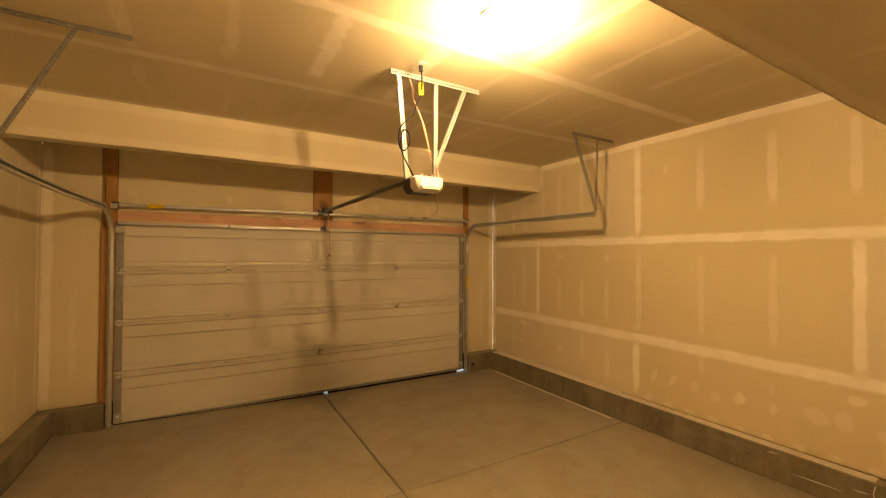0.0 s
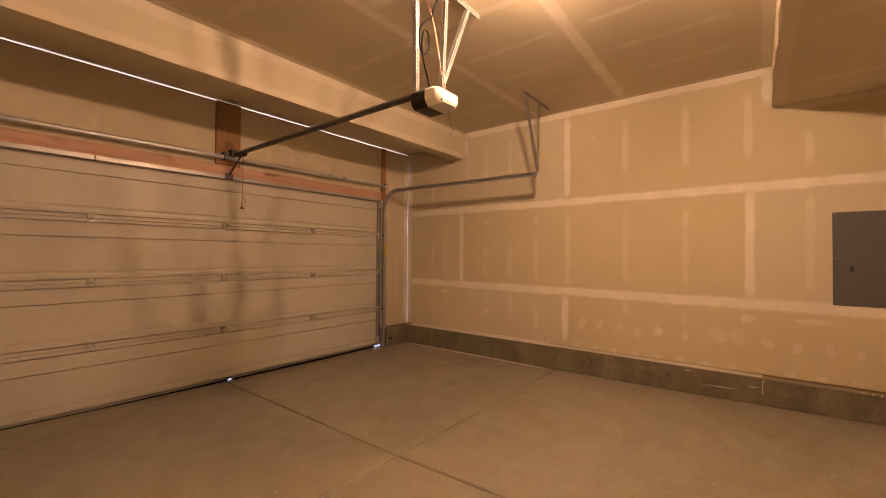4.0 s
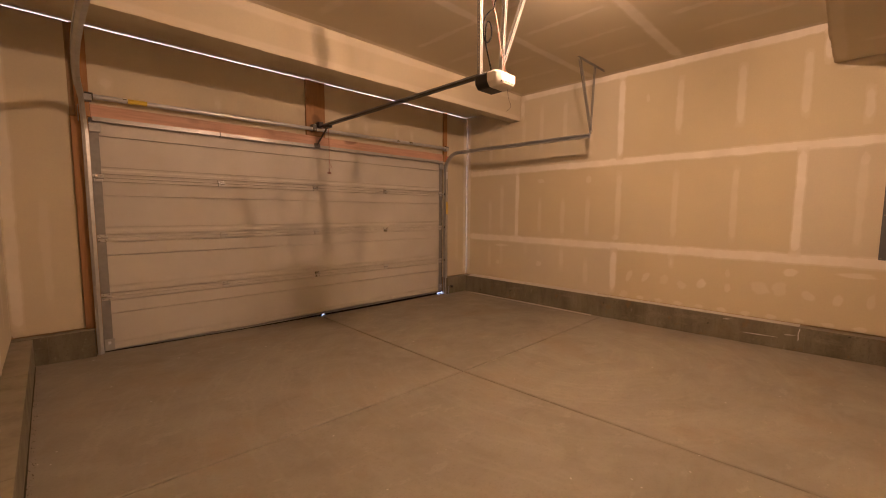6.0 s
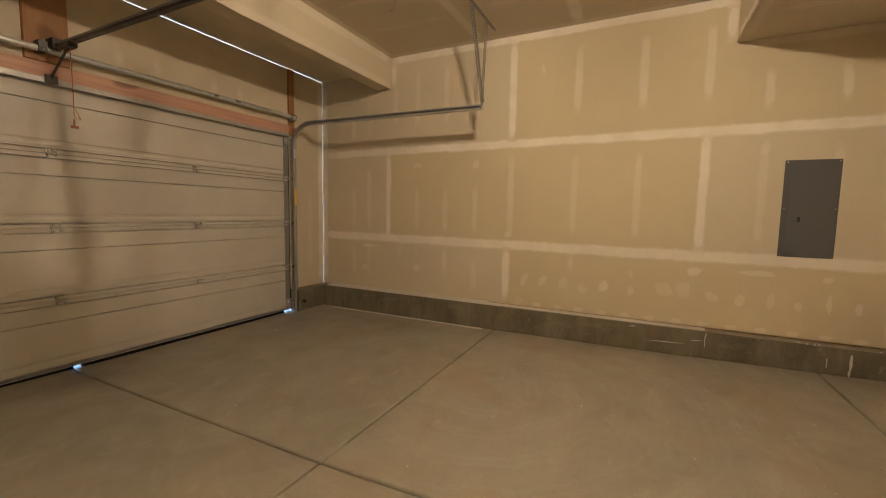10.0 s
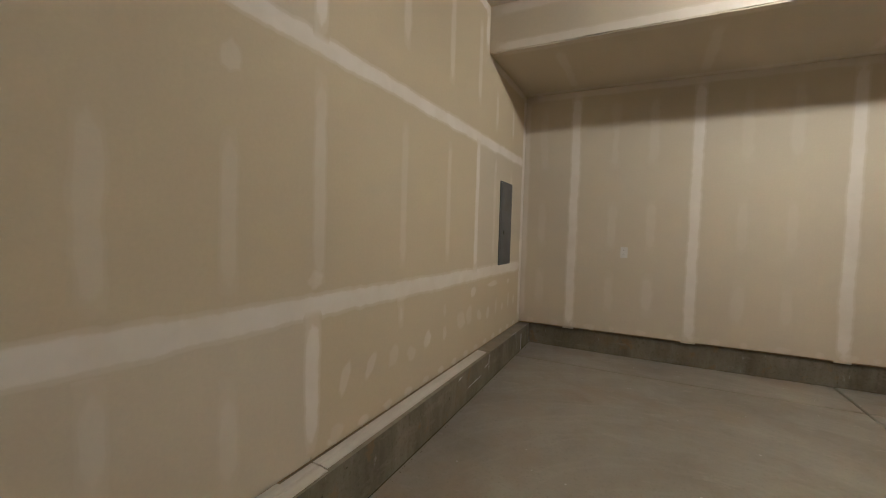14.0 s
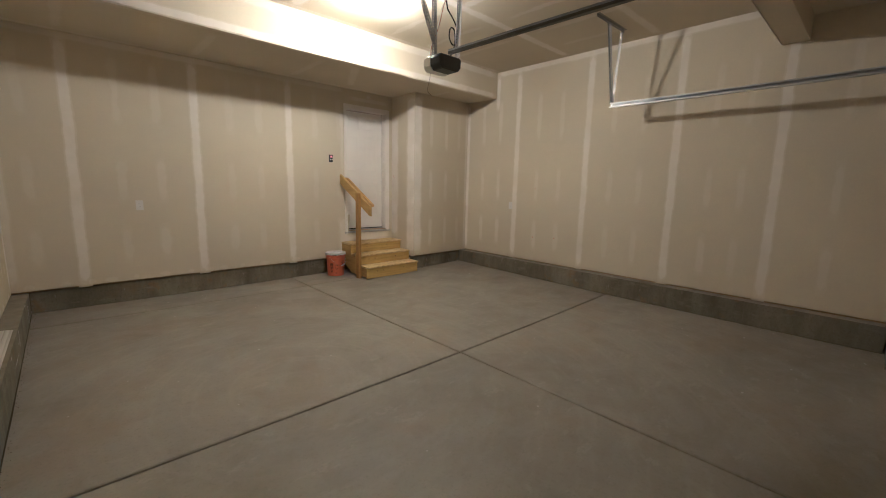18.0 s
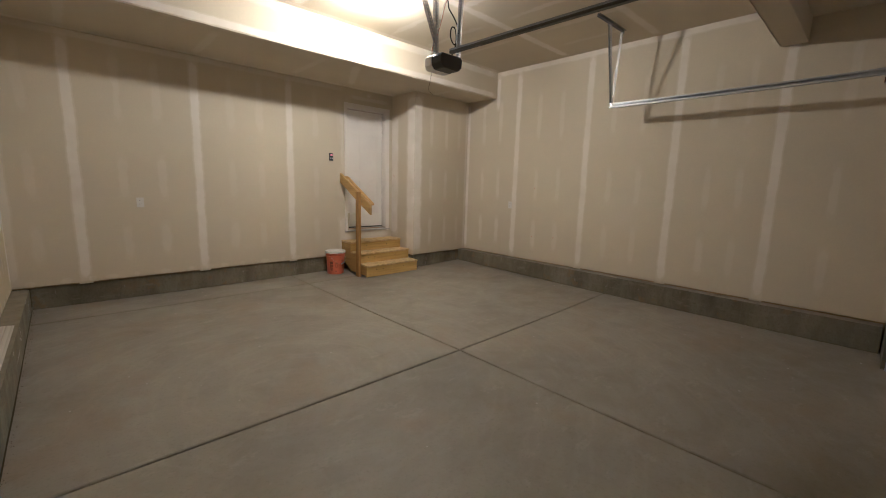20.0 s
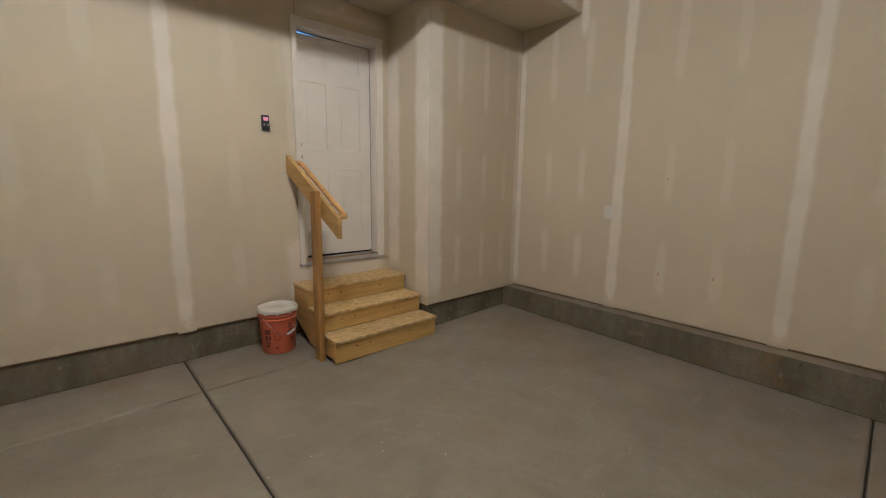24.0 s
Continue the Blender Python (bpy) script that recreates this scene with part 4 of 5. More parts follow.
for z in SEAMS[1:4]:
    for x in (-1.297, -0.108, 1.078):
        hinge(x, z)
    for x, s in ((DX0 + 0.045, -1), (DX1 - 0.045, 1)):
        h = hinge(x, z, 0.085)
        part("roller_stem", rod((x, FACE - 0.022, z + 0.004), (x + s * 0.085, FACE - 0.022, z + 0.004), 0.006, 8), BRIGHT, h, smooth=True)
        part("roller", rod((x + s * 0.070, FACE - 0.022, z + 0.004), (x + s * 0.085, FACE - 0.022, z + 0.004), 0.022, 14), BLACK, h, smooth=True)
for x, s in ((DX0 + 0.045, -1), (DX1 - 0.045, 1)):
    tb = part("top_bracket", box((x - 0.045, FACE - 0.035, 2.20), (x + 0.045, FACE - 0.004, 2.29), 0.003), GALV, garage_door, "galvanised top roller bracket")
    part("roller_stem", rod((x, FACE - 0.03, 2.275), (x + s * 0.085, FACE - 0.03, 2.275), 0.006, 8), BRIGHT, tb, smooth=True)
    bb = part("bottom_bracket", box((x - 0.04, FACE - 0.012, 0.0), (x + 0.04, FACE - 0.004, 0.12), 0.002), GALV, garage_door, "galvanised bottom bracket")
    part("label_spot", box((x - 0.012, FACE - 0.014, 0.065), (x + 0.012, FACE - 0.012, 0.095)), PAPER_LABEL, bb)
strut = prism([(FACE - 0.055, 2.312), (FACE - 0.055, 2.304), (FACE - 0.004, 2.304), (FACE - 0.004, 2.300), (FACE - 0.060, 2.300), (FACE - 0.060, 2.340), (FACE - 0.004, 2.340), (FACE - 0.004, 2.336), (FACE - 0.055, 2.336)], "X", DX0 + 0.03, DX1 - 0.03)
strut_ob = part("top_strut", strut, GALV, garage_door, "shiny galvanised strut along the top edge")
part("strut_clip", box((-1.307, FACE - 0.064, 2.296), (-1.294, FACE - 0.004, 2.344), 0.001), DARK_STEEL, strut_ob)
# bottom seal with a gap at the slab joint and at one end
for a, b in ((DX0 + 0.005, -0.060), (0.012, DX1 - 0.13)):
    seal = bmesh.new()
    n = 26
    rows = []
    for i in range(n + 1):
        x = a + (b - a) * i / n
        z = fz(x, NY + 0.03) + 0.001
        rows.append([seal.verts.new((x, y, h)) for y, h in ((FACE - 0.004, -0.030), (FACE - 0.016, z + 0.010), (FACE - 0.004, z), (FACE + 0.05, z), (FACE + 0.055, -0.030))])
    for u, v in zip(rows, rows[1:]):
        for k in range(4):
            seal.faces.new((u[k], u[k + 1], v[k + 1], v[k]))
    seal.faces.new(rows[0])
    seal.faces.new(rows[-1])
    part("bottom_seal", seal, RUBBER, garage_door, "black rubber bottom seal")
part("retainer", box((DX0 + 0.004, FACE - 0.006, -0.022), (DX1 - 0.004, FACE + 0.007, -0.004), 0.001), STILE, garage_door)


# ---- tracks ----
def track(name, x, side, end_y, end_z, end_x, high, label, lean=0.0, bow=0.0):
    """Galvanised roller track: upright, curved and level run, with jamb angle."""
    base = thing(name, (x, NY - 0.04, -0.03), label, "door track", "roller tracks of the overhead door")
    yv, zc, r = NY - 0.045, high - 0.31, 0.31
    z00 = fz(x, yv) + 0.004
    path = [(x, yv, z00 + (zc - z00) * i / 6) for i in range(7)]
    path += [(x + lean * k / 10, yv - r + r * math.cos(math.pi / 20 * k), zc + r * math.sin(math.pi / 20 * k)) for k in range(1, 11)]
    x0, y0, z0 = path[-1]
    path += [(x0 + (end_x - x0) * i / 8 + bow * i * (8 - i) / 16, y0 + (end_y - y0) * i / 8, z0 + (end_z - z0) * i / 8) for i in range(1, 9)]
    s = side
    outer = [(-0.032, 0.010), (-0.032, 0.026), (-0.006, 0.031), (0.010, 0.024), (0.010, -0.024), (-0.006, -0.031), (-0.032, -0.026), (-0.032, -0.010)]
    inner = [(-0.029, -0.010), (-0.029, -0.023), (-0.006, -0.028), (0.007, -0.022), (0.007, 0.022), (-0.006, 0.028), (-0.029, 0.023), (-0.029, 0.010)]
    part("rail", sweep_x([(p * s, q) for p, q in outer + inner], path), TRACK_STEEL, base)
    part("jamb_angle", box((x + s * 0.012, NY - 0.075, 0.0), (x + s * 0.016, NY - 0.028, 2.30), 0.001), GALV_DULL, base)
    for z in (0.30, 0.95, 1.60, 2.15):
        br = part("track_bracket", box((x + s * 0.004, NY - 0.075, z), (x + s * 0.012, NY - 0.030, z + 0.05), 0.001), GALV, base)
        part("bolt", rod((x - s * 0.004, NY - 0.052, z + 0.025), (x + s * 0.020, NY - 0.052, z + 0.025), 0.007, 6), BRIGHT, br)
    for p, q in zip(path[-8:-1], path[-7:]):
        part("splice_angle", bar(Vector(p) + Vector((s * 0.013, 0, 0)), Vector(q) + Vector((s * 0.013, 0.001, 0)), 0.036, 0.003, (0, 0, 1)), GALV_DULL, base)
    return base


track_e = track("roller_track", 2.378, 1, 0.097, 2.458, 2.425, 2.466, "galvanised steel roller track with a bent upper run")
track_w = track("roller_track", -2.494, -1, 0.065, 2.490, -2.598, 2.478, "galvanised steel roller track with a bent upper run", -0.033, -0.040)
part("caution_label", box((2.346, NY - 0.090, 1.40), (2.380, NY - 0.0885, 1.62)), YELLOW, track_e, "yellow warning label")
part("paper_label", box((2.344, NY - 0.0905, 2.02), (2.372, NY - 0.0890, 2.15)), PAPER_LABEL, track_e, "white printed paper label")
part("flag_plate", prism([(2.386, 2.30), (2.386, 2.43), (2.466, 2.44), (2.456, 2.40)], "Y", NY - 0.030, NY - 0.026), RED_STAIN, track_e, "red-stained flag plate")
part("flag_plate", box((-2.530, NY - 0.09, 2.28), (-2.526, NY - 0.028, 2.43), 0.001), GALV, track_w)


def hanger(name, top_a, top_b, end, straps, label):
    """Punched angle on the ceiling with straps down to the end of a track."""
    base = thing(name, end, label, "track hanger", "hangers of the roller tracks")
    part("ceiling_angle", angle_iron(top_a, top_b, 0.032, (0, 0, -1), (0, 1, 0)), HANGER_STEEL, base)
    for p, q in straps:
        d = Vector(q) - Vector(p)
        iron = angle_iron(p, q, 0.028, (1, 0, 0), (0, 1, 0)) if abs(d.x) > 0.2 else punched(p, q, 0.028, (0, 1, 0))
        s = part("strap", iron, HANGER_STEEL, base)
        for e in (p, q):
            part("bolt", rod((e[0] + 0.014, e[1] - 0.010, e[2] - 0.012 * (1 if e is p else -1)), (e[0] + 0.014, e[1] + 0.012, e[2] - 0.012 * (1 if e is p else -1)), 0.008, 6), BRIGHT, s)
    return base


hanger("track_hanger", (2.03, 0.075, CEIL - 0.001), (2.73, 0.075, CEIL - 0.001), (2.42, 0.10, 2.48),
       (((2.05, 0.075, CEIL - 0.03), (2.425, 0.085, 2.51)), ((2.44, 0.075, CEIL - 0.03), (2.430, 0.100, 2.48))), "galvanised punched-angle hanger with two straps below the ceiling")
hanger("track_hanger", (-2.66, 0.130, CEIL - 0.001), (-1.97, 0.130, CEIL - 0.001), (-2.59, 0.08, 2.50),
       (((-2.26, 0.130, CEIL - 0.03), (-2.610, 0.065, 2.515)), ((-2.60, 0.130, CEIL - 0.03), (-2.620, 0.075, 2.485))), "galvanised punched-angle hanger with two straps below the ceiling")


# ---- torsion tube ----
shaft = thing("torsion_tube", (0, NY - 0.09, 2.555), "shiny galvanised torsion tube above the overhead door", "torsion tube")
part("tube", rod((-2.43, NY - 0.085, 2.520), (2.34, NY - 0.085, 2.560), 0.024, 24), TUBE_STEEL, shaft, smooth=True)
for x, z in ((-2.445, 2.520), (2.345, 2.560)):
    c = part("end_cone", rod((x - 0.03, NY - 0.085, z), (x + 0.03, NY - 0.085, z), 0.036, 16), DARK_STEEL, shaft, "dark cast cable drum", smooth=True)
    part("end_plate", box((x - 0.045, NY - 0.125, z - 0.045), (x + 0.02, NY - 0.032, z + 0.012), 0.002), GALV_DULL, c)
part("tape_band", rod((-2.15, NY - 0.085, 2.5227), (-1.99, NY - 0.085, 2.5242), 0.0246, 18), YELLOW, shaft, "yellow label wrapped on the tube", smooth=True)
cb = part("centre_bracket", box((-0.185, NY - 0.115, 2.515), (-0.130, NY - 0.030, 2.600), 0.003), DARK_STEEL, shaft, "galvanised centre bearing bracket")
for z in (2.53, 2.60):
    part("bolt", rod((-0.157, NY - 0.125, z), (-0.157, NY - 0.114, z), 0.006, 6), GALV_DULL, cb)


# ---- opener ----
OX, OZ, RX = -0.060, 2.506, -0.085
opener = thing("garage_door_opener", (OX, -0.33, OZ - 0.07), "black and white garage door opener hung from punched steel straps", "door opener")
prof = [(OX - 0.128, OZ + 0.048), (OX - 0.112, OZ + 0.063), (OX + 0.112, OZ + 0.063), (OX + 0.128, OZ + 0.048), (OX + 0.125, OZ - 0.020), (OX + 0.092, OZ - 0.056), (OX - 0.092, OZ - 0.056), (OX - 0.125, OZ - 0.020)]
part("housing", prism(prof, "Y", -0.298, -0.165, bevel=0.008), BLACK, opener, "black motor housing")
lens = bmesh.new()
n = 10
rings = []
for i in range(n + 1):
    u = i / n
    k = math.sqrt(max(0.0, 1 - (max(0.0, u - 0.45) / 0.55) ** 2 * 0.5))
    rings.append([lens.verts.new((OX + (p - OX) * k, -0.299 - 0.118 * u, OZ + (q - OZ) * k)) for p, q in prof])
for u, v in zip(rings, rings[1:]):
    for k in range(8):
        lens.faces.new((u[k], u[(k + 1) % 8], v[(k + 1) % 8], v[k]))
lens.faces.new(rings[-1])
lens.faces.new(rings[0][::-1])
lens_ob = part("light_lens", lens, LENS_PL, opener, "milky white light lens", smooth=True)
for k in range(9):
    part("vent_slot", box((OX - 0.088 + 0.02 * k, -0.4185, OZ - 0.033), (OX - 0.080 + 0.02 * k, -0.395, OZ - 0.022)), PRINT, lens_ob)
part("top_plate", box((OX - 0.11, -0.35, OZ + 0.0635), (OX + 0.10, -0.19, OZ + 0.0695), 0.002), GALV, opener)
for k, x in enumerate((OX - 0.04, OX + 0.02, OX + 0.05)):
    part("terminal", rod((x, -0.33, OZ + 0.062), (x, -0.33, OZ + 0.085), 0.010, 8), (WHITE_PL, RED_MARK, BRIGHT)[k], opener)
part("rail", bar((OX, -0.185, 2.592), (RX, 2.70, 2.566), 0.032, 0.020, (1, 0, 0), bevel=0.002), DARK_STEEL, opener, "long dark steel drive rail")
part("rail_flange", bar((OX, -0.185, 2.610), (RX, 2.70, 2.584), 0.036, 0.0155, (1, 0, 0), bevel=0.001), RAIL_GREY, opener, "grey upper web of the rail")
part("header_clevis", box((RX - 0.03, 2.66, 2.555), (RX + 0.03, NY - 0.031, 2.635), 0.003), DARK_STEEL, opener, "dark header bracket")
car = part("trolley", box((RX - 0.030, 2.42, 2.530), (RX + 0.030, 2.56, 2.566), 0.004), BLACK, opener, "black trolley carriage")
part("door_arm", bar((RX, 2.50, 2.54), (RX - 0.015, NY - 0.055, 2.345), 0.030, 0.006, (0, 1, 0.3), bevel=0.001), DARK_STEEL, opener, "dark bent door arm")
part("arm_bracket", box((RX - 0.055, NY - 0.064, 2.30), (RX + 0.025, NY - 0.048, 2.362), 0.003), DARK_STEEL, opener)
cord = part("release_cord", tube([(RX, 2.47, 2.55), (RX + 0.002, 2.468, 2.3), (RX, 2.47, 2.02)], 0.0028, 6), RED_WIRE, opener, "thin red release cord")
part("cord_loop", tube([(RX, 2.47, 2.09), (RX + 0.022, 2.465, 2.05), (RX + 0.036, 2.462, 2.005), (RX + 0.022, 2.465, 2.015), (RX, 2.47, 2.02)], 0.0016, 6), RED_WIRE, cord)
part("release_handle", bar((RX - 0.021, 2.47, 1.945), (RX + 0.021, 2.47, 1.945), 0.013, 0.012, (0, 0, 1), bar((RX - 0.002, 2.47, 1.945), (RX - 0.002, 2.47, 2.005), 0.008, 0.008, (1, 0, 0)), 0.003), PULL_RED, cord, "dark red pull handle")
part("antenna_wire", tube([(OX + 0.06, -0.36, OZ - 0.048), (OX + 0.068, -0.37, OZ - 0.13), (OX + 0.06, -0.40, OZ - 0.20), (OX + 0.03, -0.38, OZ - 0.24)], 0.0015, 5), PRINT, opener, "thin dangling antenna wire")
BY = -0.32
part("ceiling_angle", angle_iron((-0.36, BY, CEIL - 0.001), (0.45, BY, CEIL - 0.001), 0.040, (0, 0, -1), (0, 1, 0)), GALV, opener, "punched galvanised angle on the ceiling")
for (x0, x1) in ((-0.312, -0.192), (0.012, 0.040), (0.289, 0.043)):
    part("hanging_strap", angle_iron((x0, BY, CEIL - 0.03), (x1, (-0.225 if x0 < 0 else -0.262) if x0 < 0.2 else -0.267, OZ + (0.060 if x0 < 0.2 else 0.17)), 0.032, (1, 0, 0), (0, 1, 0)), GALV, opener, "punched galvanised strap")
part("power_cord", tube([(-0.185, -0.47, CEIL - 0.035), (-0.165, -0.45, 3.27), (-0.140, -0.38, 3.19), (-0.172, -0.36, 3.09), (-0.190, -0.36, 3.03), (-0.240, -0.36, 2.985), (-0.297, -0.36, 2.92), (-0.312, -0.36, 2.85), (-0.300, -0.36, 2.765),
                         (-0.263, -0.365, 2.748), (-0.228, -0.37, 2.80), (-0.229, -0.37, 2.865), (-0.256, -0.375, 2.896), (-0.289, -0.375, 2.885), (-0.298, -0.37, 2.82), (-0.291, -0.365, 2.765), (-0.275, -0.36, 2.71), (-0.235, -0.35, 2.65), (-0.175, -0.33, OZ + 0.064)], 0.0058, 8), RUBBER, opener, "looped black power cord", True)
part("bell_wire", tube([(-0.215, BY, CEIL - 0.03), (-0.174, -0.31, 3.265), (-0.170, -0.30, 3.19), (-0.136, -0.30, 3.117), (-0.088, -0.30, 3.015), (-0.047, -0.30, 2.873), (-0.006, -0.30, 2.757), (0.034, -0.29, 2.694), (0.055, -0.29, 2.64), (0.030, -0.33, OZ + 0.080)], 0.0026, 6), RED_WIRE, opener, "thin red and white bell wire", True)
part("bell_wire", tube([(-0.210, BY, CEIL - 0.03), (-0.180, -0.31, 3.255), (-0.165, -0.30, 3.18), (-0.130, -0.30, 3.11), (-0.075, -0.30, 3.005), (-0.036, -0.30, 2.873), (-0.012, -0.30, 2.747), (0.040, -0.29, 2.684), (0.068, -0.29, 2.63), (0.045, -0.33, OZ + 0.080)], 0.0022, 6), WHITE_PL, opener, "", True)
part("warning_tag", bar((-0.160, -0.42, CEIL - 0.105), (-0.140, -0.39, CEIL - 0.185), 0.05, 0.002, (1, 0.4, 0)), TAG, opener, "yellow-green paper tag on the cord")

outlet_box = thing("ceiling_outlet", (-0.185, -0.47, CEIL), "white receptacle on the ceiling with a black plug", "power outlet")
part("cover_plate", box((-0.225, -0.525, CEIL - 0.007), (-0.145, -0.405, CEIL - 0.001), 0.002), WHITE_PL, outlet_box)
part("plug", rod((-0.185, -0.47, CEIL - 0.045), (-0.185, -0.47, CEIL - 0.006), 0.017, 12), BLACK, outlet_box, "black plug", True)


# ---- ceiling lamp ----
LX, LY = -0.03, -1.25
lamp = thing("ceiling_lamp", (LX, LY, CEIL), "white ceiling lamp with two lit bulbs side by side", "ceiling lamp")
part("base_plate", box((LX - 0.15, LY - 0.045, CEIL - 0.018), (LX + 0.15, LY + 0.045, CEIL - 0.0005), 0.008, seg=3), WHITE_PL, lamp, "white enamelled base plate")
LIT = glow("lit_bulb", BULB_COLOR, BULB_POWER)
for dx in (-0.08, 0.08):
    x = LX + dx
    part("socket", lathe([(0.0, -0.0185), (0.011, -0.0185), (0.010, -0.066), (0.012, -0.070), (0.010, -0.082), (0.0, -0.082)], 20, (x, LY, CEIL)), WHITE_PL, lamp, "", True)
    part("bulb", lathe([(0.013, -0.0825), (0.017, -0.090), (0.029, -0.108), (0.035, -0.128), (0.033, -0.148), (0.020, -0.166), (0.0, -0.173)], 14, (x, LY, CEIL)), LIT, lamp, "lit warm white bulb", True)


# ---- house door ----
door_1 = tagged(new("door_1"), "white six-panel house door standing slightly ajar above wooden steps", "door", kind="structure")
door_1.location = (HX0, SY - 0.05, HZ0)
LW, LH, LT = HX1 - HX0 - 0.040, HZ1 - HZ0 - 0.042, 0.042
swing = Matrix.Translation((HX0 + 0.026, SY - 0.085, HZ0 + 0.020)) @ pose(0, 0, 0, 0, 0, -2.4)


def leaf():
    """Moulded door leaf: two upright rows of raised panels, the top pair short."""
    bm = box((0.0, -LT, 0.0), (LW, -0.006, LH))
    xs = [(LW * 0.148, LW * 0.468), (LW * 0.605, LW * 0.920)]
    zs = [(0.222, 0.790), (0.970, 1.545), (1.655, 1.870)]
    xcuts = [0.0, xs[0][0], xs[0][1], xs[1][0], xs[1][1], LW]
    zcuts = [0.0, *[v for p in zs for v in p], LH]
    for i in range(5):
        for j in range(len(zcuts) - 1):
            x0, x1, z0, z1 = xcuts[i], xcuts[i + 1], zcuts[j], zcuts[j + 1]
            if i in (1, 3) and j in (1, 3, 5):
                steps = [(0.0, 0.0), (0.016, -0.025), (0.022, -0.025), (0.048, -0.004)]
                rings = [[bm.verts.new((a, h, c)) for a, c in ((x0 + o, z0 + o), (x1 - o, z0 + o), (x1 - o, z1 - o), (x0 + o, z1 - o))] for o, h in steps]
                for u, v in zip(rings, rings[1:]):
                    for k in range(4):
                        bm.faces.new((u[k], u[(k + 1) % 4], v[(k + 1) % 4], v[k]))
                bm.faces.new(rings[-1])
            else:
                bm.faces.new([bm.verts.new((a, 0.0, c)) for a, c in ((x0, z0), (x1, z0), (x1, z1), (x0, z1))])
    bmesh.ops.transform(bm, matrix=swing, verts=bm.verts[:])
    return bm


leaf_ob = part("door_leaf", leaf(), DOOR_PAINT, door_1, "white six-panel leaf, slightly ajar")
for z, r in ((1.005, 0.017), (0.895, 0.020)):
    p = swing @ Vector((LW - 0.034, -0.0065, z))
    part("latch_hole", rod(p, p + Vector((0, 0.0075, 0)), r, 18), DARK_STEEL, leaf_ob, "dark bored latch hole")
CASE = 0.062
for lo, hi in (((HX0 - 0.063, SY, HZ0 - 0.06), (HX0 + 0.006, SY + 0.017, HZ1 + CASE)), ((HX1 - 0.004, SY, HZ0 - 0.06), (HX1 + 0.040, SY + 0.017, HZ1 + CASE)),
               ((HX0 + 0.0065, SY, HZ1 - 0.006), (HX1 - 0.0045, SY + 0.0165, HZ1 + CASE))):
    c = part("casing", box(lo, hi, 0.004, seg=2), TRIM_WHITE, door_1, "white moulded casing")
    mid = [(a + b) / 2 for a, b in zip(lo, hi)]
    if hi[2] - lo[2] > 1:
        part("casing_bead", box((mid[0] - 0.016, SY + 0.017, lo[2] + 0.004), (mid[0] + 0.010, SY + 0.021, hi[2] - 0.02), 0.0015), TRIM_WHITE, c)
    else:
        part("casing_bead", box((lo[0], SY + 0.0165, mid[2] - 0.008), (hi[0], SY + 0.0205, mid[2] + 0.016), 0.0015), TRIM_WHITE, c)
for lo, hi in (((HX0 + 0.001, SY - 0.168, HZ0), (HX0 + 0.013, SY - 0.001, HZ1 - 0.001)), ((HX1 - 0.013, SY - 0.168, HZ0), (HX1 - 0.001, SY - 0.001, HZ1 - 0.001)), ((HX0 + 0.014, SY - 0.094, HZ1 - 0.013), (HX1 - 0.014, SY - 0.001, HZ1 - 0.001))):
    part("jamb", box(lo, hi, 0.001), TRIM_WHITE, door_1)
part("door_stop", box((HX1 - 0.028, SY - 0.080, HZ0 + 0.005), (HX1 - 0.0135, SY - 0.045, HZ1 - 0.0135), 0.002), TRIM_WHITE, door_1)
part("threshold", prism([(SY + 0.022, HZ0 - 0.050), (SY + 0.022, HZ0 - 0.030), (SY - 0.05, HZ0 + 0.004), (SY - 0.165, HZ0 + 0.004), (SY - 0.165, HZ0 - 0.050)], "X", HX0 - 0.085, HX1 + 0.045, bevel=0.002), steel("worn_aluminium", (0.50, 0.49, 0.47), 0.42, 0.6), door_1, "worn aluminium threshold")
# black filler draws the dark line of shade in the hinge gap
part("weather_strip", box((HX0 + 0.0135, SY - 0.125, HZ0 + 0.005), (HX0 + 0.0255, SY - 0.100, HZ1 - 0.014)), RUBBER, door_1, "black filler standing in for the shade of the hinge gap")
part("door_sweep", box((HX0 + 0.02, SY - 0.098, HZ0 + 0.0045), (HX1 - 0.018, SY - 0.092, HZ0 + 0.019)), RUBBER, door_1, "black door sweep")

# unseen hall added behind it; its high opening puts sky in the door gap
HY = SY - 1.25
bm = box((-3.6, HY, HZ0 - 0.1), (0.8, SY - 0.175, HZ0 - 0.005))
box((-3.6, HY, 3.2), (0.8, SY - 0.175, 3.3), bm=bm)
box((-3.7, HY, HZ0 - 0.1), (-3.6, SY - 0.175, 3.3), bm=bm)
box((0.8, HY, HZ0 - 0.1), (0.9, SY - 0.175, 3.3), bm=bm)
box((-3.7, HY - 0.1, HZ0 - 0.1), (0.9, HY, 3.0), bm=bm)
box((-3.7, HY - 0.1, 3.0), (-1.85, HY, 3.3), bm=bm)
box((-1.05, HY - 0.1, 3.0), (0.9, HY, 3.3), bm=bm)
# pinkish colour shifts the daylight that shows above the leaf
structure("hall", bm, paint("hall_gap_tint", (0.58, 0.48, 0.47), 0.7, 0.05), "unseen hallway added behind the house door, tinted to colour the gap's daylight", "room")


# added floor, dark so that the lower door gap stays unlit
structure("hall_floor", box((-3.59, HY + 0.01, HZ0 - 0.0045), (0.79, SY - 0.180, HZ0 - 0.001)), plastic("hall_gap_dark", (0.05, 0.04, 0.03), 0.7), "unseen hallway floor, coloured dark to keep the gap below the leaf black", "floor")


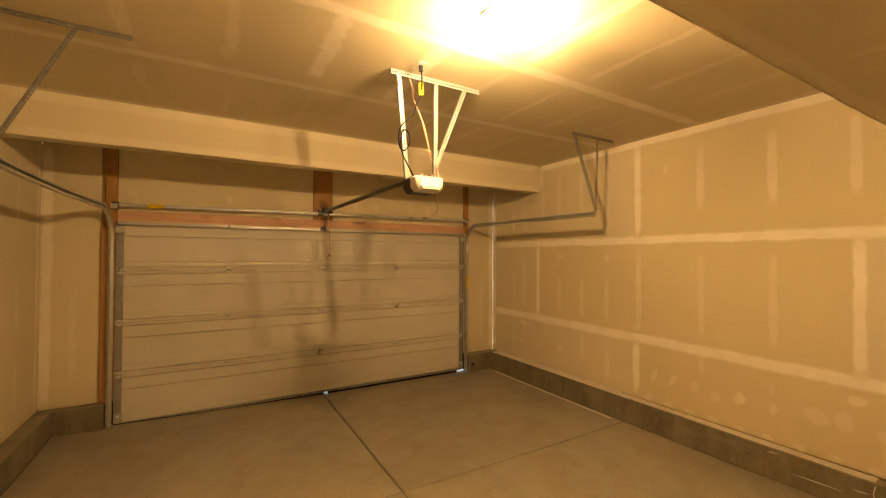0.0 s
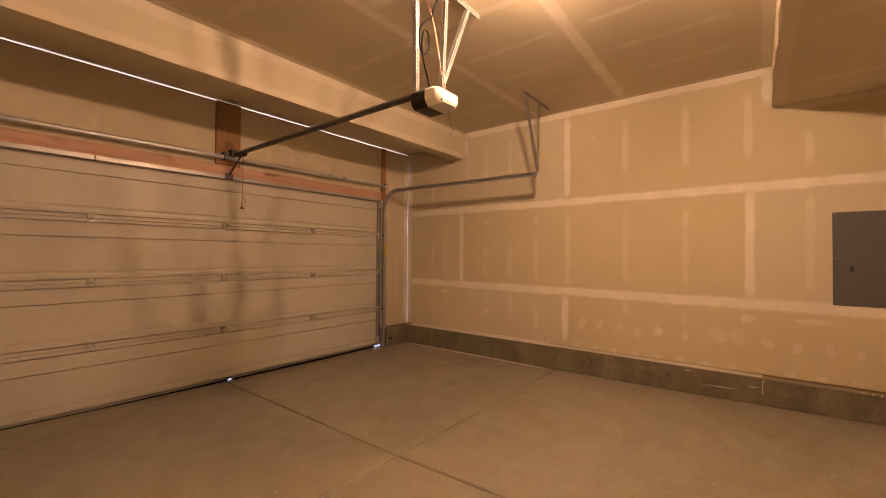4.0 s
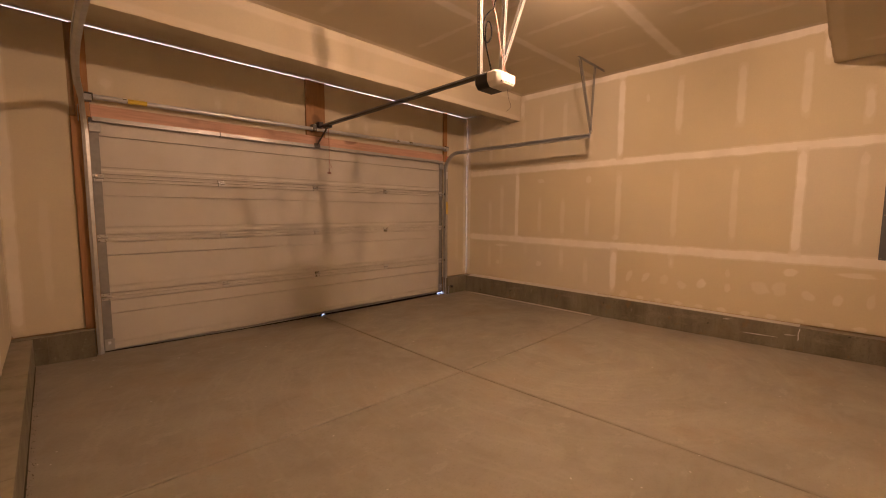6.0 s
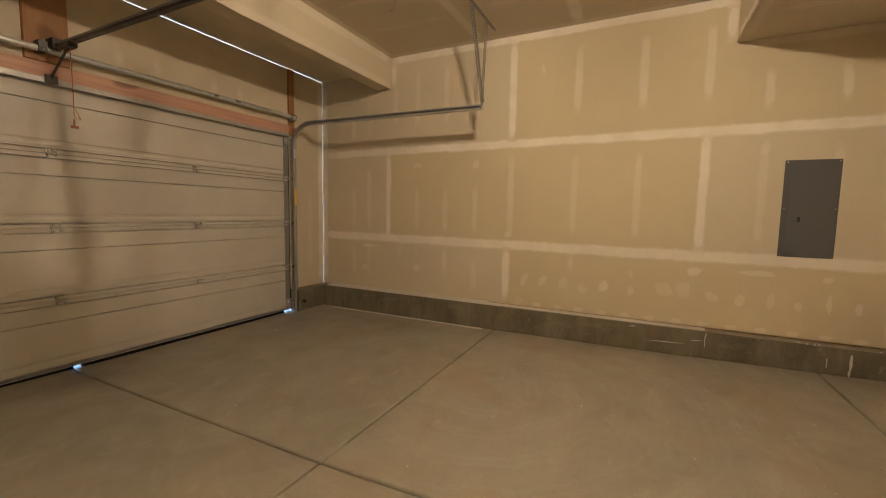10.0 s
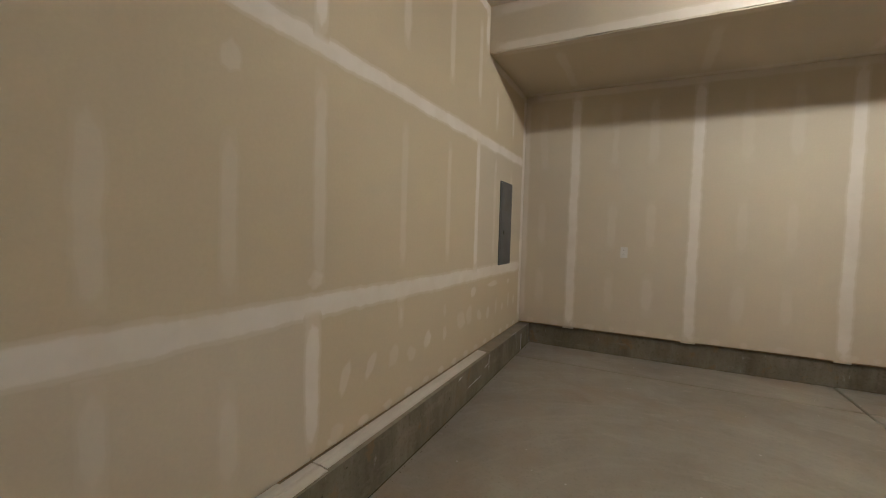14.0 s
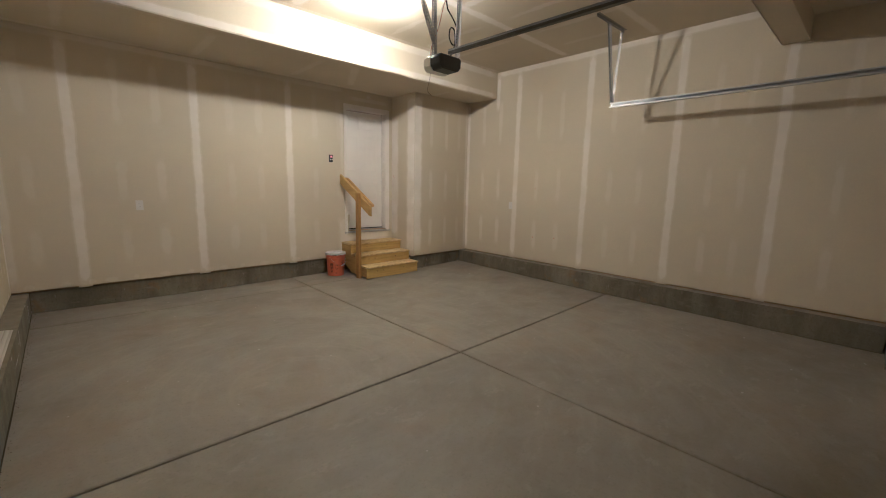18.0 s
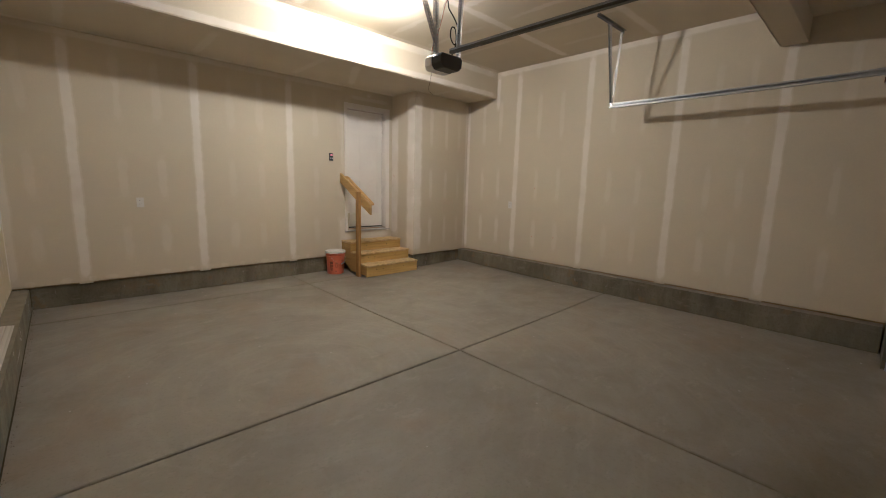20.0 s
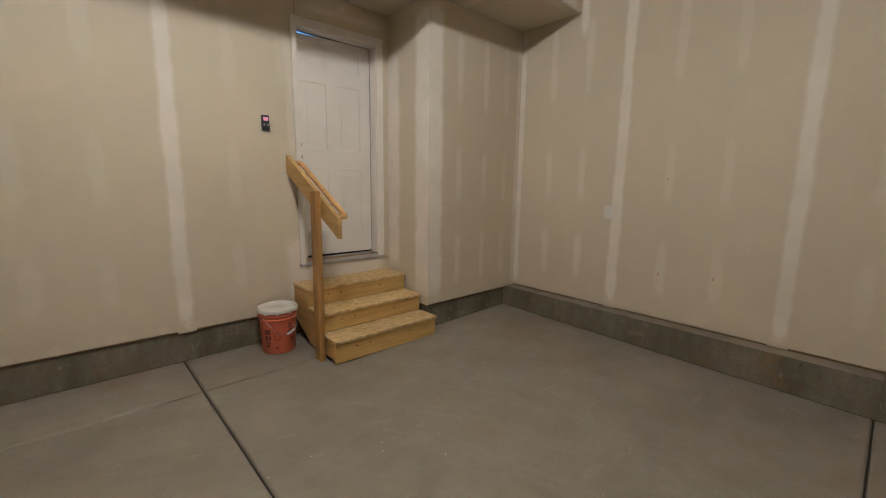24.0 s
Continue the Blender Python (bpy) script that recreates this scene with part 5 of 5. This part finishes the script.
# ---- wooden steps ----
SX0, SX1 = -1.815, -0.815
steps = thing("wooden_steps", (-1.3, -3.08, 0.02), "three raw pine steps with strand-board treads below the house door", "steps")
TREADS = ((-2.705, -2.945, 0.193), (-2.94, -3.19, 0.350), (-3.185, SY + 0.004, 0.505))
for y0, y1, z in TREADS:
    part("tread", box((SX0, y1 - 0.012, z - 0.023), (SX1, y0, z), 0.006, seg=2), OSB, steps, "worn strand-board tread")
    low = {0.193: fz(-1.3, -2.72) + 0.004, 0.350: 0.1935, 0.505: 0.3505}[z]
    r = part("riser", box((SX0 + 0.004, y0 - 0.044, low), (SX1 - 0.003, y0 - 0.018, z - 0.0235), 0.002), PINE_X, steps, "knotty pine riser")
    for x in (-1.52, -1.12, -1.0):
        part("screw_head", rod((x, y0 - 0.0195, z - 0.075), (x, y0 - 0.0155, z - 0.075), 0.007, 8), DARK_STEEL, r)
outline = [(-2.727, 0.030), (-2.727, 0.164), (-2.962, 0.164), (-2.962, 0.321), (-3.207, 0.321), (-3.207, 0.476), (SY + 0.004, 0.476), (SY + 0.004, 0.20), (-3.19, 0.034)]
for x in (SX1 - 0.042, SX0 + 0.008, -1.31):
    part("stringer", prism(outline, "X", x, x + 0.036, bevel=0.001), PINE_Y, steps, "sawn pine stringer")


# ---- railing ----
rail = thing("stair_railing", (-0.77, -2.9, fz(-0.77, -2.9)), "pine stair railing with one post and a round grab rail", "railing")
part("post", box((-0.802, -2.945, fz(-0.76, -2.9)), (-0.757, -2.858, 1.320), 0.003), PINE_Z, rail, "upright pine post")
a, b = Vector((-0.815, -3.486, 1.530)), Vector((-0.842, -2.650, 1.060))
board = prism([(a.y, a.z - 0.077), (a.y, a.z + 0.077), (b.y, b.z + 0.077), (b.y, b.z - 0.077)], "X", a.x - 0.018, a.x + 0.018, bevel=0.003)
for v in board.verts:
    v.co.x += (b.x - a.x) * (v.co.y - a.y) / (b.y - a.y)
part("rail_board", board, PINE_Y, rail, "sloping pine rail board")
d = (b - a).normalized()
off = Vector((-0.072, 0, 0.055))
grab = part("grab_rail", tube([a + d * 0.10 + Vector((-0.02, 0, 0.055)), a + d * 0.115 + off, a + d * 0.3 + off, a + d * 0.6 + off, b - d * 0.09 + off, b - d * 0.055 + off, b - d * 0.05 + Vector((-0.02, 0, 0.055))], 0.0205, 14), PINE_RAIL, rail, "round varnished grab rail", True)
for u in (0.25, 0.72):
    c = a + d * u
    br = part("rail_bracket", bar(c + Vector((-0.019, 0, -0.01)), c + off + Vector((0.012, 0, -0.012)), 0.024, 0.004, d), BRIGHT, rail, "plated rail bracket")


# ---- bucket ----
BX, BYY = -0.605, -3.315
bz = fz(BX, BYY)
bucket = thing("bucket", (BX, BYY, bz), "orange plastic pail with a dirty white lid on the slab", "bucket")
part("pail", lathe([(0.0, 0.004), (0.118, 0.004), (0.124, 0.0), (0.128, 0.008), (0.141, 0.275), (0.150, 0.277), (0.150, 0.287), (0.143, 0.291), (0.144, 0.308), (0.151, 0.310), (0.151, 0.319), (0.146, 0.323), (0.146, 0.332), (0.138, 0.332), (0.134, 0.300), (0.0, 0.29)], 32, (BX, BYY, bz)), ORANGE, bucket, "orange plastic pail", True)
lid = part("lid", lathe([(0.151, 0.338), (0.157, 0.340), (0.158, 0.358), (0.155, 0.366), (0.150, 0.368), (0.145, 0.364), (0.140, 0.337), (0.120, 0.336), (0.112, 0.341), (0.0, 0.340)], 32, (BX, BYY, bz)), DUST, bucket, "crusted white lid", True)
for k in range(10):
    ang = 2 * math.pi * k / 10
    p = Vector((BX + 0.154 * math.cos(ang), BYY + 0.154 * math.sin(ang), bz + 0.331))
    part("lid_tab", bar(p, p + Vector((0, 0, 0.018)), 0.02, 0.006, (-math.sin(ang), math.cos(ang), 0)), DUST, lid)
bail = part("bail", tube([(BX - 0.12, BYY + 0.09, bz + 0.30), (BX - 0.10, BYY + 0.135, bz + 0.22), (BX - 0.02, BYY + 0.165, bz + 0.17), (BX + 0.07, BYY + 0.15, bz + 0.20), (BX + 0.135, BYY + 0.06, bz + 0.30)], 0.0022, 6), BRIGHT, bucket, "thin wire bail")
part("grip", tube([(BX - 0.075, BYY + 0.152, bz + 0.195), (BX - 0.04, BYY + 0.163, bz + 0.178), (BX - 0.01, BYY + 0.167, bz + 0.170)], 0.009, 8), WHITE_PL, bail, "white plastic grip")
marks = [(0.42, 0.80, 0.168, 0.208), (0.45, 0.62, 0.112, 0.160), (0.66, 0.80, 0.120, 0.160), (0.44, 0.78, 0.092, 0.106), (0.48, 0.72, 0.062, 0.084)]
marks += [(1.80, 2.10, 0.232, 0.243), (1.76, 2.05, 0.212, 0.224), (1.82, 2.12, 0.192, 0.203), (1.80, 2.02, 0.172, 0.183), (1.05, 1.22, 0.045, 0.058), (1.95, 2.20, 0.120, 0.128), (1.95, 2.15, 0.100, 0.108)]
for k in range(8):
    u = k * 0.78
    marks.append((1.18 + 0.14 * math.cos(u) - 0.035, 1.18 + 0.14 * math.cos(u) + 0.035, 0.148 + 0.034 * math.sin(u) - 0.007, 0.148 + 0.034 * math.sin(u) + 0.007))
for ang0, ang1, z0, z1 in marks:
    lb = bmesh.new()
    prev = None
    for k in range(7):
        ang = ang0 + (ang1 - ang0) * k / 6
        pair = [lb.verts.new((BX + (0.1298 + 0.047 * z) * math.cos(ang), BYY + (0.1298 + 0.047 * z) * math.sin(ang), bz + z)) for z in (z0, z1)]
        if prev:
            lb.faces.new((prev[0], pair[0], pair[1], prev[1]))
        prev = pair
    part("printed_mark", lb, WORN_PRINT, bucket, "dark worn print")


# ---- electric fittings ----
panel = thing("breaker_panel", (EX, -2.815, 0.995), "dark grey steel breaker panel cover set in the drywall", "electrical panel")
part("cover", box((EX - 0.010, -3.010, 0.995), (EX - 0.001, -2.620, 1.861), 0.002), PANEL_GREY, panel)
part("inner_door", box((EX - 0.0125, -2.972, 1.05), (EX - 0.0101, -2.660, 1.80), 0.001), PANEL_GREY, panel)
part("latch", box((EX - 0.0165, -2.757, 1.315), (EX - 0.0126, -2.737, 1.355), 0.001), BLACK, panel, "small black latch")
for y in (-2.993, -2.637):
    for z in (1.012, 1.43, 1.844):
        part("screw_head", rod((EX - 0.0135, y, z), (EX - 0.0095, y, z), 0.006, 8), BRIGHT, panel)


def outlet(name, place, n, label):
    """Duplex receptacle with its cover plate, facing along n."""
    base = thing(name, place, label, "power outlet", "wall outlets")
    c, n = Vector(place), Vector(n)
    s = Vector((0, 0, 1)).cross(n)

    def pad(name, w, h, z, depth, mat, parent, label=""):
        lo = c + s * (-w / 2) + Vector((0, 0, z - h / 2)) + n * 0.0008
        hi = c + s * (w / 2) + Vector((0, 0, z + h / 2)) + n * depth
        return part(name, box([min(a, b) for a, b in zip(lo, hi)], [max(a, b) for a, b in zip(lo, hi)], 0.0012), mat, parent, label)
    plate = pad("cover_plate", 0.072, 0.116, 0, 0.006, PLATE, base)
    for z in (0.020, -0.020):
        f = pad("socket_face", 0.034, 0.028, z, 0.0085, PLATE, base)
        for dx in (-0.007, 0.007):
            q = c + s * dx + Vector((0, 0, z + 0.003)) + n * 0.0085
            part("slot", bar(q - Vector((0, 0, 0.004)), q + Vector((0, 0, 0.004)), 0.002, 0.001, s), PRINT, f)
    return base


outlet("wall_outlet", (1.842, SY, 1.152), (0, 1, 0), "white duplex outlet on the taped drywall")
outlet("wall_outlet", (WX, -1.790, 1.152), (1, 0, 0), "white duplex outlet on the taped drywall")

keypad = thing("wall_control", (-0.648, SY, 1.85), "dark opener control with a pink-lit screen on the drywall", "wall control")
part("case", box((-0.678, SY + 0.001, 1.790), (-0.618, SY + 0.022, 1.906), 0.006, seg=2), BLACK, keypad)
part("screen", box((-0.667, SY + 0.0222, 1.862), (-0.630, SY + 0.0240, 1.890), 0.001), glow("pink_screen", (0.9, 0.36, 0.38), 0.035), keypad, "pink lit screen")
for x in (-0.662, -0.636):
    part("button", box((x - 0.007, SY + 0.0222, 1.822), (x + 0.007, SY + 0.026, 1.838), 0.002), WHITE_PL, keypad, "white push button")

sensor = thing("safety_sensor", (2.38, CN - 0.02, 0.03), "small black safety sensor with a red light by the track", "sensor")
part("sensor_arm", box((2.375, CN - 0.045, 0.072), (2.45, CN - 0.038, 0.084), 0.001), DARK_STEEL, sensor)
part("sensor_body", box((2.435, CN - 0.055, 0.058), (2.475, CN - 0.018, 0.098), 0.004), BLACK, sensor)
part("indicator", rod((2.476, CN - 0.036, 0.078), (2.482, CN - 0.036, 0.078), 0.009, 10), glow("red_indicator", (0.9, 0.05, 0.03), 0.25), sensor, "red indicator light")
part("sensor_foot", box((2.367, CN - 0.046, fz(2.37, CN - 0.04)), (2.3745, CN - 0.030, 0.086), 0.001), GALV, sensor)


# ---- loose trim on the curb and on the floor ----
def trim_board(y0, y1, x0, z0, w, t, label, lean=0.0):
    base = part("trim_board", prism([(x0, z0), (x0 + w, z0), (x0 + w, z0 + t), (x0 + w * 0.62, z0 + t), (x0 + w * 0.58, z0 + t * 0.75), (x0 + w * 0.52, z0 + t * 0.75), (x0 + w * 0.47, z0 + t), (x0 + w * 0.36, z0 + t * 0.92), (x0 + w * 0.26, z0 + t * 0.62), (x0 + w * 0.20, z0 + t * 0.42), (x0 + w * 0.12, z0 + t * 0.55), (x0, z0 + t * 0.4)], "Y", y0, y1, bevel=0.0008), TRIM_DUSTY)
    return tagged(base, label, "trim board", "loose trim boards")


trim_board(-0.035, 2.66, CE + 0.012, TOP + 0.001, 0.100, 0.011, "long white primed trim board lying on the curb")
trim_board(0.16, 2.62, CE + 0.048, TOP + 0.013, 0.064, 0.012, "white primed trim board lying on another one")
trim_board(-2.10, -0.045, CE + 0.026, TOP + 0.001, 0.086, 0.011, "white primed trim board lying on the curb")
strip = part("trim_strip", bar((CE - 0.057, 0.17, fz(2.81, 0.17) + 0.006), (CE - 0.057, 2.50, fz(2.81, 2.50) + 0.006), 0.030, 0.010, (1, 0, 0), bevel=0.0015), TRIM_DUSTY)
tagged(strip, "thin white trim strip lying along the curb on the slab", "trim board", "loose trim boards")


# ---- paint runs on the curb ----
def paint_run(y, z0, z1, w, parent=curb):
    """A dried run of white paint down the curb's face, wavering."""
    bm = bmesh.new()
    prev = None
    n = 9
    for i in range(n + 1):
        z = z1 + (z0 - z1) * i / n
        c = y + 0.010 * noise.noise((z * 16, y * 5, 2.0))
        h = w * 0.5 * (0.6 + 0.8 * abs(noise.noise((z * 30, y * 9, 7.0)))) * (0.5 if i in (0, n) else 1.0)
        pair = [bm.verts.new((CE - 0.0022, c + s * h, z)) for s in (-1, 1)]
        if prev:
            bm.faces.new((prev[0], prev[1], pair[1], pair[0]))
        prev = pair
    return part("paint_run", bm, DRIP, parent, "white dried paint run")


for y, z0, z1, w in ((-3.155, 0.0, 0.19, 0.020), (-3.00, 0.05, 0.14, 0.008), (-2.10, 0.09, 0.225, 0.009), (-2.86, 0.235, 0.252, 0.020), (-2.91, 0.230, 0.252, 0.016), (-2.94, 0.238, 0.252, 0.018),
                     (-3.33, 0.240, 0.252, 0.016), (-2.80, 0.242, 0.252, 0.012)):
    paint_run(y, z0, z1, w)
for y0, y1, z in ((-1.60, -1.93, 0.082), (-1.98, -2.08, 0.135), (-1.42, -1.50, 0.20)):
    bm = bmesh.new()
    vs = [bm.verts.new((CE - 0.0022, y0 + (y1 - y0) * k / 6, z + 0.012 * k / 6 + s * 0.004 * (1 - abs(k / 3 - 1)) + 0.0006 * s)) for s in (-1, 1) for k in range(7)]
    for k in range(6):
        bm.faces.new((vs[k], vs[k + 1], vs[8 + k], vs[7 + k]))
    part("paint_scrape", bm, DRIP, curb, "pale scrape on the concrete")


# ---- small marks on the drywall ----
part("pencil_mark", tube([(JUTX + 0.0045, -3.425, 1.625), (JUTX + 0.0045, -3.435, 1.60), (JUTX + 0.0045, -3.415, 1.585), (JUTX + 0.0045, -3.405, 1.57)], 0.002, 5), RED_STAIN, wall_jog, "small red crayon mark")
for y, z, r in ((-1.31, 1.446, 0.011), (-1.312, 0.655, 0.013), (-1.318, 0.60, 0.008), (-0.912, 0.682, 0.015), (-1.80, 0.30, 0.010)):
    bm = bmesh.new()
    ring = [bm.verts.new((WX + 0.0018, y + r * math.cos(k * 0.7) * (0.7 + 0.5 * noise.noise((k, y, z))), z + r * math.sin(k * 0.7) * (0.9 + 0.6 * noise.noise((z, k, y))))) for k in range(9)]
    bm.faces.new(ring)
    part("crayon_dot", bm, RED_CHALK, wall_west, "small faded red mark")


# ---- grit along the foot of the curbs ----
def grit(name, runs, count, material, label):
    """Loose crumbs, a few millimetres each, thrown along the given lines on the slab."""
    rng = random.Random(11)
    bm = bmesh.new()
    for (x0, y0), (x1, y1), spread in runs:
        length = math.hypot(x1 - x0, y1 - y0)
        side = Vector((-(y1 - y0), x1 - x0, 0)) / length
        for _ in range(int(count * length)):
            u, r = rng.random(), 0.0012 + 0.0035 * rng.random() ** 3
            p = Vector((x0 + (x1 - x0) * u, y0 + (y1 - y0) * u, 0)) + side * (spread * rng.random() ** 2.2 + 0.002)
            p.z = fz(p.x, p.y) + r * 0.45
            a = rng.random() * 6.28
            ring = [bm.verts.new(p + Vector((math.cos(a + k * 1.5708) * r * (0.7 + 0.6 * rng.random()), math.sin(a + k * 1.5708) * r * (0.7 + 0.6 * rng.random()), 0))) for k in range(4)]
            top, low = bm.verts.new(p + Vector((0, 0, r * 0.8))), bm.verts.new(p - Vector((0, 0, r * 0.5)))
            for k in range(4):
                bm.faces.new((ring[k], ring[(k + 1) % 4], top))
                bm.faces.new((ring[(k + 1) % 4], ring[k], low))
    return tagged(part(name, bm, material), label, "grit", kind="stuff")


grit("curb_grit", [((CE, -3.50), (CE, 2.68), 0.035), ((-0.5, CS), (CE, CS), 0.035), ((CW, 2.68), (CW, JUTY), 0.035), ((CW, JUTY), (-1.85, JUTY), 0.03)], 110, DIRT, "brown grit swept against the foot of the curb")
grit("plaster_crumbs", [((CW + 0.1, -2.6), (CW + 0.1, 2.0), 0.9), ((-0.4, -3.3), (2.6, -3.3), 0.7), ((-0.6, -2.9), (1.0, -2.4), 0.8)], 14, DRIP, "white crumbs of joint compound scattered on the slab")
